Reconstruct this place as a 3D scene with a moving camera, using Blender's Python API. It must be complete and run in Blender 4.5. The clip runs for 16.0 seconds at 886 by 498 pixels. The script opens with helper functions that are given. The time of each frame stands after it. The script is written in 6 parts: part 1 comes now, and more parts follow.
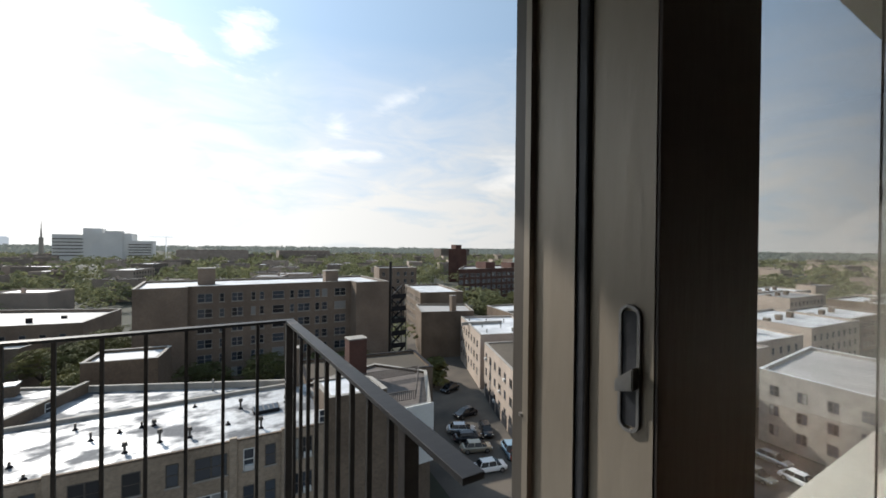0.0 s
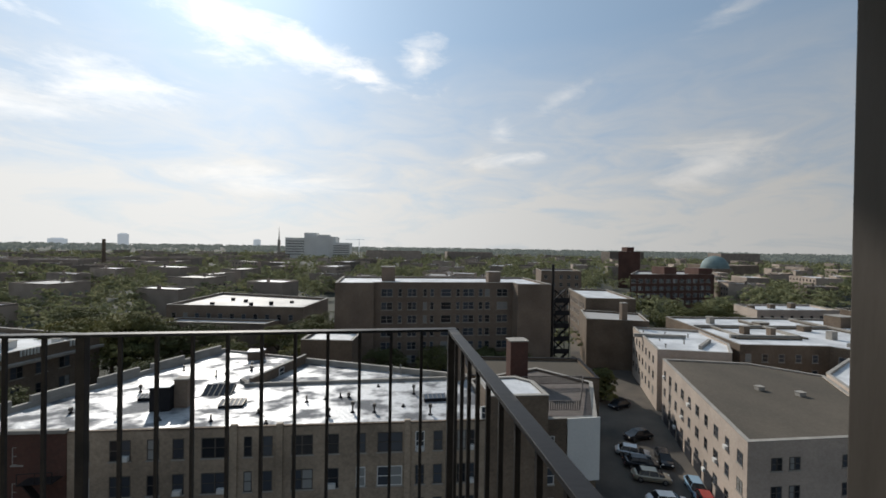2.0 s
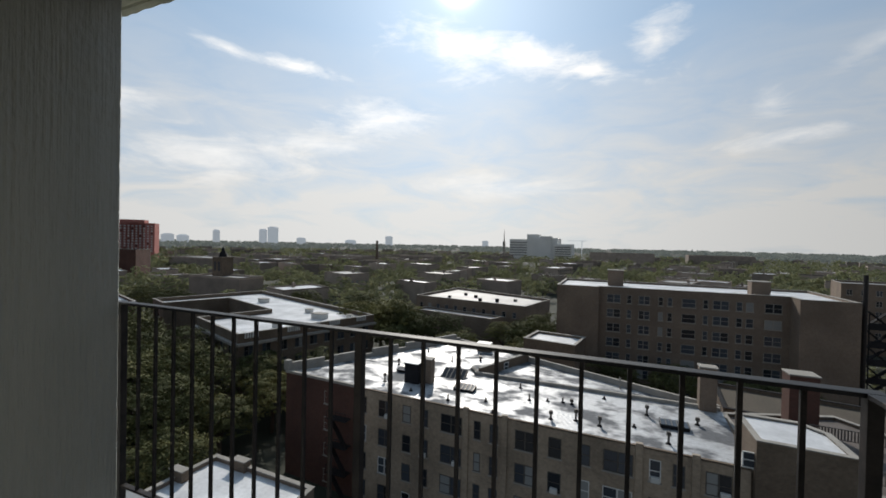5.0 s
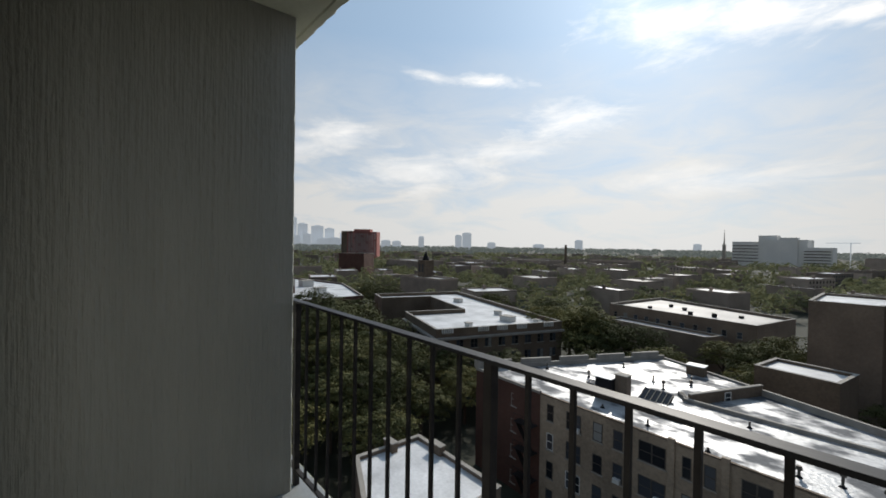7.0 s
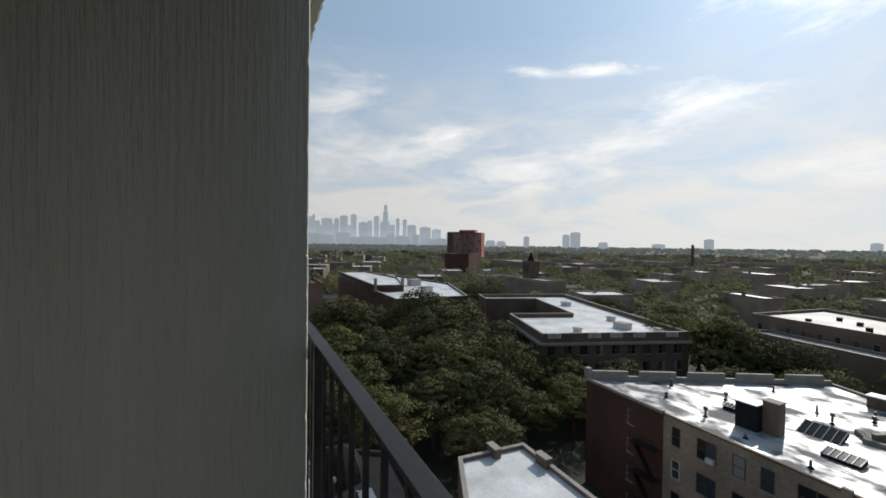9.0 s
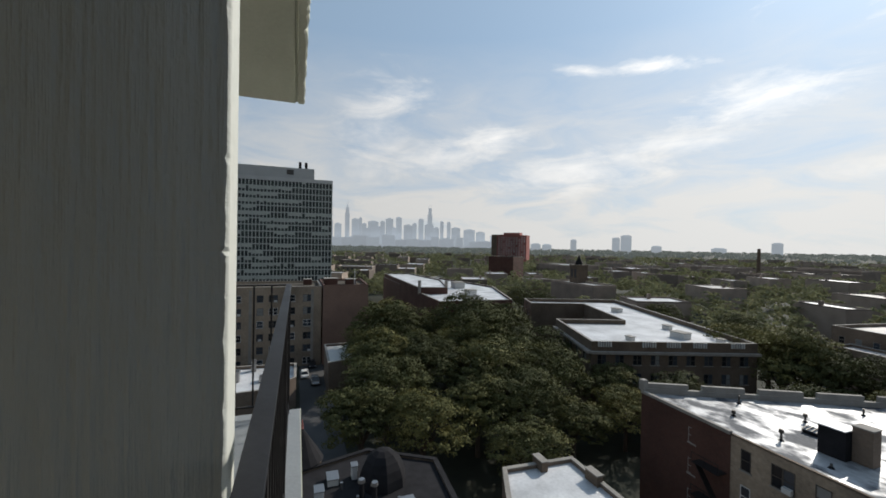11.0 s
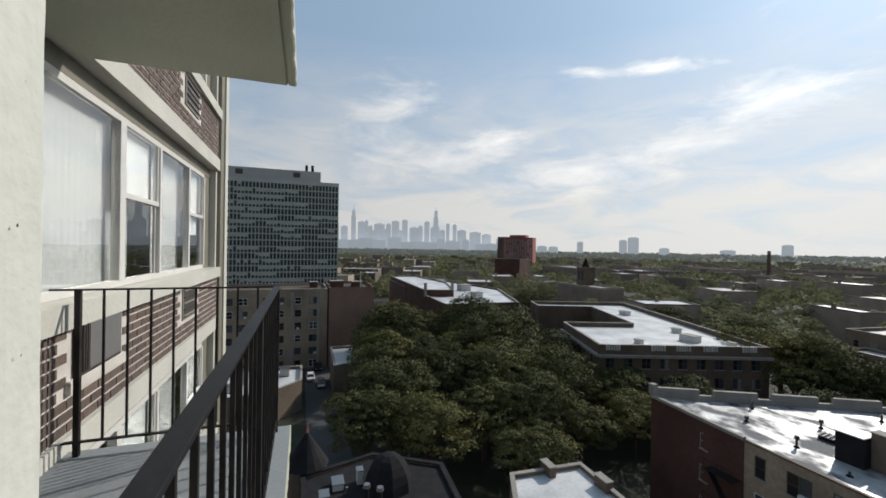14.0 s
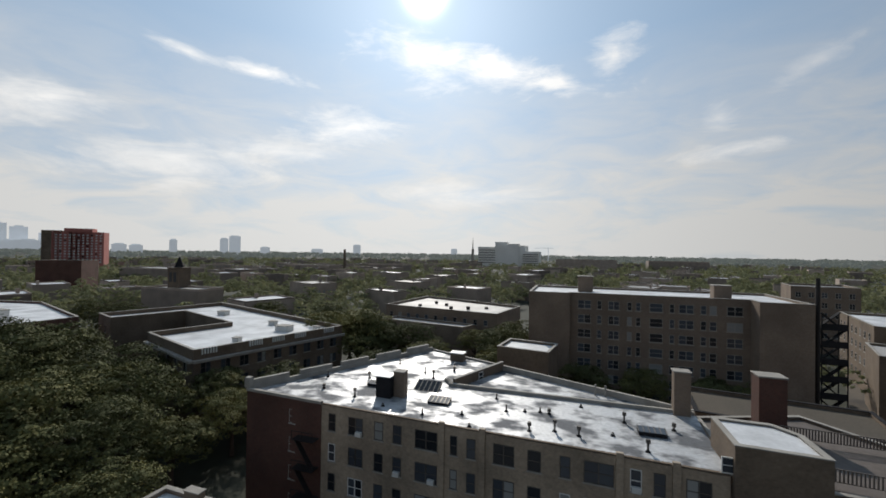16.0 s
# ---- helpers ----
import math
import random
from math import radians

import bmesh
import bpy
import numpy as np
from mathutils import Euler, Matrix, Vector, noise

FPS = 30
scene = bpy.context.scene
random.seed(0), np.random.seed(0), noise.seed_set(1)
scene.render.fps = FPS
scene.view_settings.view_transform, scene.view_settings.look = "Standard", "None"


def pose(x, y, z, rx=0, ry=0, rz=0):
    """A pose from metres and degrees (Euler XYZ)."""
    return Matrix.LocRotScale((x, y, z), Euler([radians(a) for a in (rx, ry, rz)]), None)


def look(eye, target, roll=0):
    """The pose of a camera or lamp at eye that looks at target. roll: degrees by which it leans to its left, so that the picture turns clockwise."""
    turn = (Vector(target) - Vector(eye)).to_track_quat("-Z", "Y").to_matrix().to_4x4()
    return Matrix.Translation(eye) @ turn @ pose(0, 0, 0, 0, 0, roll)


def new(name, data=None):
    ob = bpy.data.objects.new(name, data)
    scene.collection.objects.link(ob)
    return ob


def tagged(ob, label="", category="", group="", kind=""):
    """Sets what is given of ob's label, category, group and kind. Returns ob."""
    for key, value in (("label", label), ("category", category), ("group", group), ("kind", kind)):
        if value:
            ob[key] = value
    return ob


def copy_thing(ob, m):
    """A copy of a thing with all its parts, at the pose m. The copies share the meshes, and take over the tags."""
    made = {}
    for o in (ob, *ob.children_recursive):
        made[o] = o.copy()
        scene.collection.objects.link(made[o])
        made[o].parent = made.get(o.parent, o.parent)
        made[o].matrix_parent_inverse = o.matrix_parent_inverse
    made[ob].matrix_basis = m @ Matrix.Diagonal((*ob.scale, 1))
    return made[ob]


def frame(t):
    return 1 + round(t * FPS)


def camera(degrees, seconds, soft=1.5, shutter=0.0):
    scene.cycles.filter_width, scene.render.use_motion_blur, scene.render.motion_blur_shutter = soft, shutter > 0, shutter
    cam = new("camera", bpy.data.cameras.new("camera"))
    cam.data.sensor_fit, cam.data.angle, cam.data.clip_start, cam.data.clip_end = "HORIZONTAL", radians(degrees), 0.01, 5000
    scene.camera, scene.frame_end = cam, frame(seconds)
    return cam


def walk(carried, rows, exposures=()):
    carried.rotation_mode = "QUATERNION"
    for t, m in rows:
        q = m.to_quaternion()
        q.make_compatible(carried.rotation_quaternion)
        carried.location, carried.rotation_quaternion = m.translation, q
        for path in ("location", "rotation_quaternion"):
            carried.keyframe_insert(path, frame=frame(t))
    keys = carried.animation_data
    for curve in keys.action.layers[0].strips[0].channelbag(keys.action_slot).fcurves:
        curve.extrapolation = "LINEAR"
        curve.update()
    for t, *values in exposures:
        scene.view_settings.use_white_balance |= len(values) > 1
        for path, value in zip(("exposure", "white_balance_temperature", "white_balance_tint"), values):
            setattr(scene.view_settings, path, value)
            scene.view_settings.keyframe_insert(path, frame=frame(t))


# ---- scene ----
PATH = [
    (0, (-0.362, -0.703, 1.419), (0.675, 1.008, 1.408), 0.6),
    (0.5, (-0.367, -0.615, 1.446), (0.369, 1.245, 1.440), 0.8),
    (1, (-0.360, -0.565, 1.464), (0.289, 1.327, 1.456), 0.9),
    (1.5, (-0.327, -0.565, 1.464), (0.137, 1.381, 1.455), 0.8),
    (2, (-0.310, -0.515, 1.441), (-0.018, 1.464, 1.429), 0.9),
    (2.5, (-0.381, -0.462, 1.412), (-0.042, 1.509, 1.398), 1.1),
    (3, (-0.334, -0.394, 1.408), (-0.001, 1.578, 1.386), 0.8),
    (3.5, (-0.38, -0.204, 1.421), (-0.455, 1.794, 1.404), 1.0),
    (6, (-0.682, 0.098, 1.395), (-1.794, 1.76, 1.369), 0.7),
    (6.5, (-0.676, 0.277, 1.387), (-2.078, 1.703, 1.362), 0.6),
    (7, (-0.697, 0.385, 1.404), (-2.203, 1.7, 1.383), 0.9),
    (7.5, (-0.857, 0.517, 1.392), (-2.397, 1.793, 1.358), 1.0),
    (8, (-1.03, 0.66, 1.428), (-2.594, 1.906, 1.395), 0.9),
    (8.5, (-1.22, 0.875, 1.434), (-2.869, 2.006, 1.403), 0.6),
    (9, (-1.413, 1.028, 1.439), (-3.206, 1.913, 1.413), 0.7),
    (9.5, (-1.644, 1.083, 1.442), (-3.476, 1.884, 1.415), 0.9),
    (12, (-2.466, 1.441, 1.366), (-4.368, 2.059, 1.359), 0.9),
    (12.5, (-2.524, 1.427, 1.353), (-4.433, 2.024, 1.347), 0.9),
    (13, (-2.533, 1.424, 1.353), (-4.449, 1.997, 1.349), 0.9),
    (13.5, (-2.546, 1.434, 1.360), (-4.466, 1.992, 1.356), 0.9),
    (14, (-2.584, 1.458, 1.365), (-4.473, 2.114, 1.361), 0.9),
    (14.5, (-2.345, 1.542, 1.354), (-4.097, 2.507, 1.358), 0.7),
    (15, (-2.303, 1.574, 1.365), (-3.789, 2.913, 1.37), 0.9),
    (15.5, (-1.959, 1.487, 1.317), (-3.079, 3.144, 1.328), 1.0),
    (16, (-1.605, 1.294, 1.261), (-2.225, 3.195, 1.279), 0.8),
]
cam = camera(95.7, 16.0, soft=1.7)
EXPOSURES = [(0.0, 0.75), (0.5, 0.6), (1.5, 0.3), (2.5, 0.08), (3.5, 0.04), (9.5, 0.07), (12.0, 0.08), (14.0, 0.1), (16.0, 0.0)]
walk(cam, [(t, look(eye, target, roll)) for t, eye, target, roll in PATH], EXPOSURES)

# ---- sky, sun and exposure ----
SUN_YAW, SUN_UP = 21.2, 34.0
world = bpy.data.worlds.new("sky")
scene.world = world
world.use_nodes = True
wt = world.node_tree
wn, wl = wt.nodes, wt.links
background = wn["Background"]
sky = wn.new("ShaderNodeTexSky")
sky.sky_type, sky.sun_disc = "NISHITA", False
sky.sun_elevation, sky.sun_rotation = radians(SUN_UP), radians(-SUN_YAW)
sky.air_density, sky.dust_density, sky.ozone_density = 1.0, 1.2, 2.0


def wmath(op, a, b=None, clamp=False):
    n = wn.new("ShaderNodeMath")
    n.operation, n.use_clamp = op, clamp
    for k, v in enumerate((a, b)):
        if v is None:
            continue
        if isinstance(v, (int, float)):
            n.inputs[k].default_value = v
        else:
            wl.new(v, n.inputs[k])
    return n.outputs[0]


def wmix(f, a, b):
    n = wn.new("ShaderNodeMix")
    n.data_type = "RGBA"
    if isinstance(f, (int, float)):
        n.inputs[0].default_value = f
    else:
        wl.new(f, n.inputs[0])
    for k, v in ((6, a), (7, b)):
        if isinstance(v, tuple):
            n.inputs[k].default_value = (*v, 1)
        else:
            wl.new(v, n.inputs[k])
    return n.outputs[2]


coord = wn.new("ShaderNodeTexCoord")
sep = wn.new("ShaderNodeSeparateXYZ")
wl.new(coord.outputs["Generated"], sep.inputs[0])
dx, dy, dz = sep.outputs
yaw = wmath("ARCTAN2", wmath("MULTIPLY", dx, -1.0), dy)     # left of straight out, radians
up = wmath("ARCSINE", dz)
uv = wn.new("ShaderNodeCombineXYZ")
wl.new(yaw, uv.inputs[0])
wl.new(up, uv.inputs[1])


def sky_noise(scale, detail, sx, sy, turn=0.0, rough=0.6, twist=0.6):
    m = wn.new("ShaderNodeMapping")
    m.inputs["Scale"].default_value = (sx, sy, 1)
    m.inputs["Rotation"].default_value = (0, 0, turn)
    wl.new(uv.outputs[0], m.inputs[0])
    n = wn.new("ShaderNodeTexNoise")
    n.inputs["Scale"].default_value, n.inputs["Detail"].default_value = scale, detail
    n.inputs["Roughness"].default_value, n.inputs["Distortion"].default_value = rough, twist
    wl.new(m.outputs[0], n.inputs[0])
    return n.outputs["Fac"]


wisp = sky_noise(5.5, 9, 1.0, 3.2, 0.12)
fine_wisp = sky_noise(14, 8, 1.0, 2.6, -0.1, 0.65)
mottled = wmath("ADD", wmath("MULTIPLY", wisp, 0.65), wmath("MULTIPLY", fine_wisp, 0.35))


def cloud(at_yaw, at_up, long, high, lean, strength, ragged=1.0):
    """A wisp of cloud: an ellipse on the sky, frayed by the noise."""
    a = wmath("SUBTRACT", yaw, radians(at_yaw))
    b = wmath("SUBTRACT", up, radians(at_up))
    c, s = math.cos(radians(lean)), math.sin(radians(lean))
    u = wmath("DIVIDE", wmath("ADD", wmath("MULTIPLY", a, c), wmath("MULTIPLY", b, s)), radians(long * 1.1))
    v = wmath("DIVIDE", wmath("SUBTRACT", wmath("MULTIPLY", b, c), wmath("MULTIPLY", a, s)), radians(high * 1.6))
    r = wmath("SQRT", wmath("ADD", wmath("MULTIPLY", u, u), wmath("MULTIPLY", v, v)))
    body = wmath("SUBTRACT", 1.15, r)
    frayed = wmath("ADD", body, wmath("MULTIPLY", wmath("SUBTRACT", mottled, 0.52), 4.2 * ragged))
    return wmath("MULTIPLY", wmath("MULTIPLY", wmath("POWER", wmath("MAXIMUM", frayed, 0.0), 1.3), strength * 0.9), wmath("LESS_THAN", r, 3.0), True)


CLOUDS = ((20.8, 25.6, 8.5, 2.4, 4, 1.0), (9.5, 24.4, 8.0, 1.7, 10, 1.0), (2.5, 22.6, 5.0, 1.0, 12, 0.9), (-4.7, 24.6, 3.4, 2.2, 20, 0.85), (42.3, 21.9, 5.0, 0.6, 6, 0.9), (51.0, 22.6, 4.0, 0.5, 8, 0.6),
          (31.5, 16.8, 8.5, 1.6, -9, 0.8), (-18.7, 12.3, 5.3, 0.7, -4, 0.8), (-16.5, 15.9, 2.0, 1.1, 25, 0.5), (63.5, 14.5, 5.0, 1.4, -4, 0.8), (76.5, 19.9, 5.5, 1.6, -8, 0.6),
          (79.6, 15.4, 5.0, 5.0, 10, 0.45), (70.0, 12.5, 9.0, 1.8, -6, 0.55), (52.5, 10.3, 13.0, 2.2, 0, 0.6), (40.0, 12.8, 9.0, 1.0, 2, 0.5), (-24.6, 19.8, 3.5, 0.8, -22, 0.4),
          (-42.1, 10.2, 6.0, 1.8, -8, 0.6), (-44.6, 26.2, 4.5, 0.8, -12, 0.4), (14.0, 8.0, 12.0, 1.2, 0, 0.4))
veil = None
for row in CLOUDS:
    c = cloud(*row)
    veil = c if veil is None else wmath("MAXIMUM", veil, c)
low = wmath("POWER", wmath("SUBTRACT", 1.0, wmath("DIVIDE", wmath("MAXIMUM", up, 0.0), radians(27)), True), 0.95)
bank = wmath("MULTIPLY", low, wmath("ADD", 1.03, wmath("MULTIPLY", wmath("SUBTRACT", wisp, 0.48), 2.9)), True)
side = wmath("SUBTRACT", yaw, radians(SUN_YAW))
rise = wmath("SUBTRACT", up, radians(SUN_UP))
near_sun = wmath("SQRT", wmath("ADD", wmath("MULTIPLY", side, side), wmath("MULTIPLY", rise, rise)))
bright = wmath("ADD", 0.42, wmath("MULTIPLY", 0.72, wmath("POWER", 2.718, wmath("MULTIPLY", near_sun, -0.75))))
haze = wn.new("ShaderNodeVectorMath")
haze.operation = "SCALE"
haze.inputs[0].default_value = (11.2, 11.2, 11.0)
bright = wmath("MULTIPLY", bright, wmath("MAXIMUM", 0.70, wmath("MINIMUM", 1.0, wmath("ADD", 0.93, wmath("MULTIPLY", yaw, 0.24)))))
wl.new(bright, haze.inputs["Scale"])
white = wn.new("ShaderNodeVectorMath")
white.operation = "SCALE"
white.inputs[0].default_value = (14.5, 14.5, 14.4)
wl.new(bright, white.inputs["Scale"])
glow = wn.new("ShaderNodeVectorMath")
glow.operation = "SCALE"
glow.inputs[0].default_value = (1.0, 0.97, 0.9)
wl.new(wmath("MULTIPLY", 110.0, wmath("POWER", 2.718, wmath("MULTIPLY", wmath("MULTIPLY", near_sun, near_sun), -800.0))), glow.inputs["Scale"])
blue = wn.new("ShaderNodeVectorMath")
blue.operation = "MULTIPLY"
blue.inputs[1].default_value = (0.75, 0.9, 1.1)
wl.new(sky.outputs[0], blue.inputs[0])
azure = wn.new("ShaderNodeVectorMath")
azure.operation = "SCALE"
azure.inputs[0].default_value = (6.3, 8.6, 11.0)
wl.new(bright, azure.inputs["Scale"])
clear = wmix(0.72, blue.outputs[0], azure.outputs[0])
whole = wmix(veil, wmix(bank, clear, haze.outputs[0]), white.outputs[0])
add = wn.new("ShaderNodeVectorMath")
add.operation = "ADD"
wl.new(whole, add.inputs[0])
wl.new(glow.outputs[0], add.inputs[1])
wl.new(add.outputs[0], background.inputs[0])
background.inputs[1].default_value = 0.075

sun = new("sun", bpy.data.lights.new("sun", "SUN"))
sun.data.energy, sun.data.angle, sun.data.color = 3.2, radians(1.0), (1.0, 0.94, 0.85)
to_sun = Vector((-math.sin(radians(SUN_YAW)) * math.cos(radians(SUN_UP)), math.cos(radians(SUN_YAW)) * math.cos(radians(SUN_UP)), math.sin(radians(SUN_UP))))
sun.matrix_world = look(to_sun * 100, (0, 0, 0))


# ---- materials ----
def mat(name, color, rough=0.8, metal=0.0, var=0.18, scale=0.6, fine=18.0, bump=0.15, rand=0.0, tint=None, spec=0.5, stretch=(1, 1, 1), relief=0.01, sharp=None, matt=None, lumps=None):
    """A surface with broad stains and fine grain. rand: how far the objects differ. tint: a second colour in the stains."""
    m = bpy.data.materials.new(name)
    m.use_nodes = True
    t = m.node_tree
    n, l = t.nodes, t.links
    p = n["Principled BSDF"]
    p.inputs["Metallic"].default_value = metal
    p.inputs["Specular IOR Level"].default_value = spec
    tc = n.new("ShaderNodeTexCoord")
    mp = n.new("ShaderNodeMapping")
    mp.inputs["Scale"].default_value = stretch
    l.new(tc.outputs["Object"], mp.inputs[0])
    a = n.new("ShaderNodeTexNoise")
    a.inputs["Scale"].default_value, a.inputs["Detail"].default_value = scale, 6
    b = n.new("ShaderNodeTexNoise")
    b.inputs["Scale"].default_value, b.inputs["Detail"].default_value = fine, 4
    l.new(mp.outputs[0], a.inputs[0])
    l.new(mp.outputs[0], b.inputs[0])
    mix = n.new("ShaderNodeMix")
    mix.data_type = "RGBA"
    ramp = n.new("ShaderNodeMapRange")
    ramp.inputs[1].default_value, ramp.inputs[2].default_value = 0.35, 0.68
    if sharp:
        ramp.inputs[1].default_value, ramp.inputs[2].default_value = sharp
    l.new(a.outputs["Fac"], ramp.inputs[0])
    l.new(ramp.outputs[0], mix.inputs[0])
    other = tint or tuple(c * (1 - var) for c in color)
    mix.inputs[6].default_value, mix.inputs[7].default_value = (*color, 1), (*other, 1)
    hsv = n.new("ShaderNodeHueSaturation")
    l.new(mix.outputs[2], hsv.inputs["Color"])
    val = n.new("ShaderNodeMapRange")
    val.inputs[3].default_value, val.inputs[4].default_value = 1 - var * 0.9, 1 + var * 0.9
    l.new(b.outputs["Fac"], val.inputs[0])
    out = val.outputs[0]
    if rand:
        info = n.new("ShaderNodeObjectInfo")
        r = n.new("ShaderNodeMapRange")
        r.inputs[3].default_value, r.inputs[4].default_value = 1 - rand, 1 + rand
        l.new(info.outputs["Random"], r.inputs[0])
        mul = n.new("ShaderNodeMath")
        mul.operation = "MULTIPLY"
        l.new(out, mul.inputs[0])
        l.new(r.outputs[0], mul.inputs[1])
        out = mul.outputs[0]
    l.new(out, hsv.inputs["Value"])
    l.new(hsv.outputs[0], p.inputs["Base Color"])
    rr = n.new("ShaderNodeMapRange")
    rr.inputs[3].default_value, rr.inputs[4].default_value = max(0.03, rough - 0.12), min(1.0, rough + 0.1)
    if matt:
        rr.inputs[3].default_value, rr.inputs[4].default_value = rough, matt
        l.new(ramp.outputs[0], rr.inputs[0])
    else:
        l.new(a.outputs["Fac"], rr.inputs[0])
    l.new(rr.outputs[0], p.inputs["Roughness"])
    if bump:
        bp = n.new("ShaderNodeBump")
        bp.inputs["Strength"].default_value, bp.inputs["Distance"].default_value = bump, relief
        l.new(b.outputs["Fac"], bp.inputs["Height"])
        l.new(bp.outputs[0], p.inputs["Normal"])
        if lumps:
            squash = n.new("ShaderNodeMapping")
            squash.inputs["Scale"].default_value = (1, 1, 0.55)
            l.new(tc.outputs["Object"], squash.inputs[0])
            k = n.new("ShaderNodeTexNoise")
            k.inputs["Scale"].default_value, k.inputs["Detail"].default_value = lumps[0], 3
            l.new(squash.outputs[0], k.inputs[0])
            bk = n.new("ShaderNodeBump")
            bk.inputs["Strength"].default_value, bk.inputs["Distance"].default_value = lumps[1], lumps[2]
            l.new(k.outputs["Fac"], bk.inputs["Height"])
            l.new(bk.outputs[0], bp.inputs["Normal"])
    return m


def brick_mat(name, one, two, mortar, rough=0.85, dirt=0.3):
    """Courses of brick for walls that stay far off: 0.21 by 0.075 m."""
    m = mat(name, one, rough, var=dirt, scale=0.18, fine=3.0, bump=0)
    t = m.node_tree
    n, l = t.nodes, t.links
    tc = n.new("ShaderNodeTexCoord")
    s = n.new("ShaderNodeSeparateXYZ")
    l.new(tc.outputs["Object"], s.inputs[0])
    ad = n.new("ShaderNodeMath")
    l.new(s.outputs[0], ad.inputs[0])
    l.new(s.outputs[1], ad.inputs[1])
    cb = n.new("ShaderNodeCombineXYZ")
    l.new(ad.outputs[0], cb.inputs[0])
    l.new(s.outputs[2], cb.inputs[1])
    br = n.new("ShaderNodeTexBrick")
    br.inputs["Scale"].default_value = 1.0
    br.inputs["Brick Width"].default_value, br.inputs["Row Height"].default_value = 0.21, 0.075
    br.inputs["Mortar Size"].default_value = 0.006
    br.inputs["Color1"].default_value, br.inputs["Color2"].default_value, br.inputs["Mortar"].default_value = (*one, 1), (*two, 1), (*mortar, 1)
    l.new(cb.outputs[0], br.inputs[0])
    mx = [x for x in n if x.bl_idname == "ShaderNodeMix"][0]
    dk = n.new("ShaderNodeMix")
    dk.data_type, dk.blend_type = "RGBA", "MULTIPLY"
    dk.inputs[0].default_value = 1.0
    l.new(br.outputs["Color"], dk.inputs[6])
    dk.inputs[7].default_value = (1 - dirt, 1 - dirt, 1 - dirt, 1)
    l.new(br.outputs["Color"], mx.inputs[6])
    l.new(dk.outputs[2], mx.inputs[7])
    return m


def glass_mat(name):
    m = bpy.data.materials.new(name)
    m.use_nodes = True
    p = m.node_tree.nodes["Principled BSDF"]
    p.inputs["Transmission Weight"].default_value = 1.0
    p.inputs["Roughness"].default_value = 0.01
    p.inputs["IOR"].default_value = 1.45
    p.inputs["Base Color"].default_value = (0.97, 0.985, 0.98, 1)
    return m


def leaf_mat(name, a, b, c, through_light=0.4):
    """Leaves: three greens, clump by clump, partly lit from behind."""
    m = bpy.data.materials.new(name)
    m.use_nodes = True
    t = m.node_tree
    n, l = t.nodes, t.links
    p = n["Principled BSDF"]
    geo = n.new("ShaderNodeNewGeometry")
    ramp = n.new("ShaderNodeValToRGB")
    ramp.color_ramp.elements[0].color, ramp.color_ramp.elements[1].color = (*a, 1), (*c, 1)
    e = ramp.color_ramp.elements.new(0.5)
    e.color = (*b, 1)
    tc = n.new("ShaderNodeTexCoord")
    no = n.new("ShaderNodeTexNoise")
    no.inputs["Scale"].default_value = 0.22
    no.inputs["Detail"].default_value = 3.0
    l.new(tc.outputs["Object"], no.inputs[0])
    info = n.new("ShaderNodeObjectInfo")
    s = n.new("ShaderNodeMath")
    s.operation = "MULTIPLY_ADD"
    l.new(geo.outputs["Random Per Island"], s.inputs[0])
    s.inputs[1].default_value = 0.16
    l.new(no.outputs["Fac"], s.inputs[2])
    s2 = n.new("ShaderNodeMath")
    s2.operation = "MULTIPLY_ADD"
    l.new(info.outputs["Random"], s2.inputs[0])
    s2.inputs[1].default_value = 0.4
    l.new(s.outputs[0], s2.inputs[2])
    s3 = n.new("ShaderNodeMath")
    s3.operation = "SUBTRACT"
    l.new(s2.outputs[0], s3.inputs[0])
    s3.inputs[1].default_value = 0.30
    l.new(s3.outputs[0], ramp.inputs[0])
    l.new(ramp.outputs[0], p.inputs["Base Color"])
    p.inputs["Roughness"].default_value = 0.75
    p.inputs["Specular IOR Level"].default_value = 0.12
    tr = n.new("ShaderNodeBsdfTranslucent")
    l.new(ramp.outputs[0], tr.inputs[0])
    ms = n.new("ShaderNodeMixShader")
    ms.inputs[0].default_value = through_light
    l.new(p.outputs[0], ms.inputs[1])
    l.new(tr.outputs[0], ms.inputs[2])
    l.new(ms.outputs[0], n["Material Output"].inputs[0])
    return m


def pane_mat(name):
    """Far panes: dark glass, some with a pale blind behind."""
    m = bpy.data.materials.new(name)
    m.use_nodes = True
    t = m.node_tree
    n, l = t.nodes, t.links
    p = n["Principled BSDF"]
    info = n.new("ShaderNodeObjectInfo")
    ramp = n.new("ShaderNodeValToRGB")
    ramp.color_ramp.interpolation = "CONSTANT"
    ramp.color_ramp.elements[0].color = (0.018, 0.02, 0.024, 1)
    ramp.color_ramp.elements[1].color = (0.24, 0.24, 0.23, 1)
    ramp.color_ramp.elements[1].position = 0.9
    for q, c in ((0.35, (0.045, 0.05, 0.06)), (0.6, (0.06, 0.068, 0.08))):
        e = ramp.color_ramp.elements.new(q)
        e.color = (*c, 1)
    l.new(info.outputs["Random"], ramp.inputs[0])
    l.new(ramp.outputs[0], p.inputs["Base Color"])
    p.inputs["Roughness"].default_value = 0.12
    p.inputs["Specular IOR Level"].default_value = 0.3
    return m


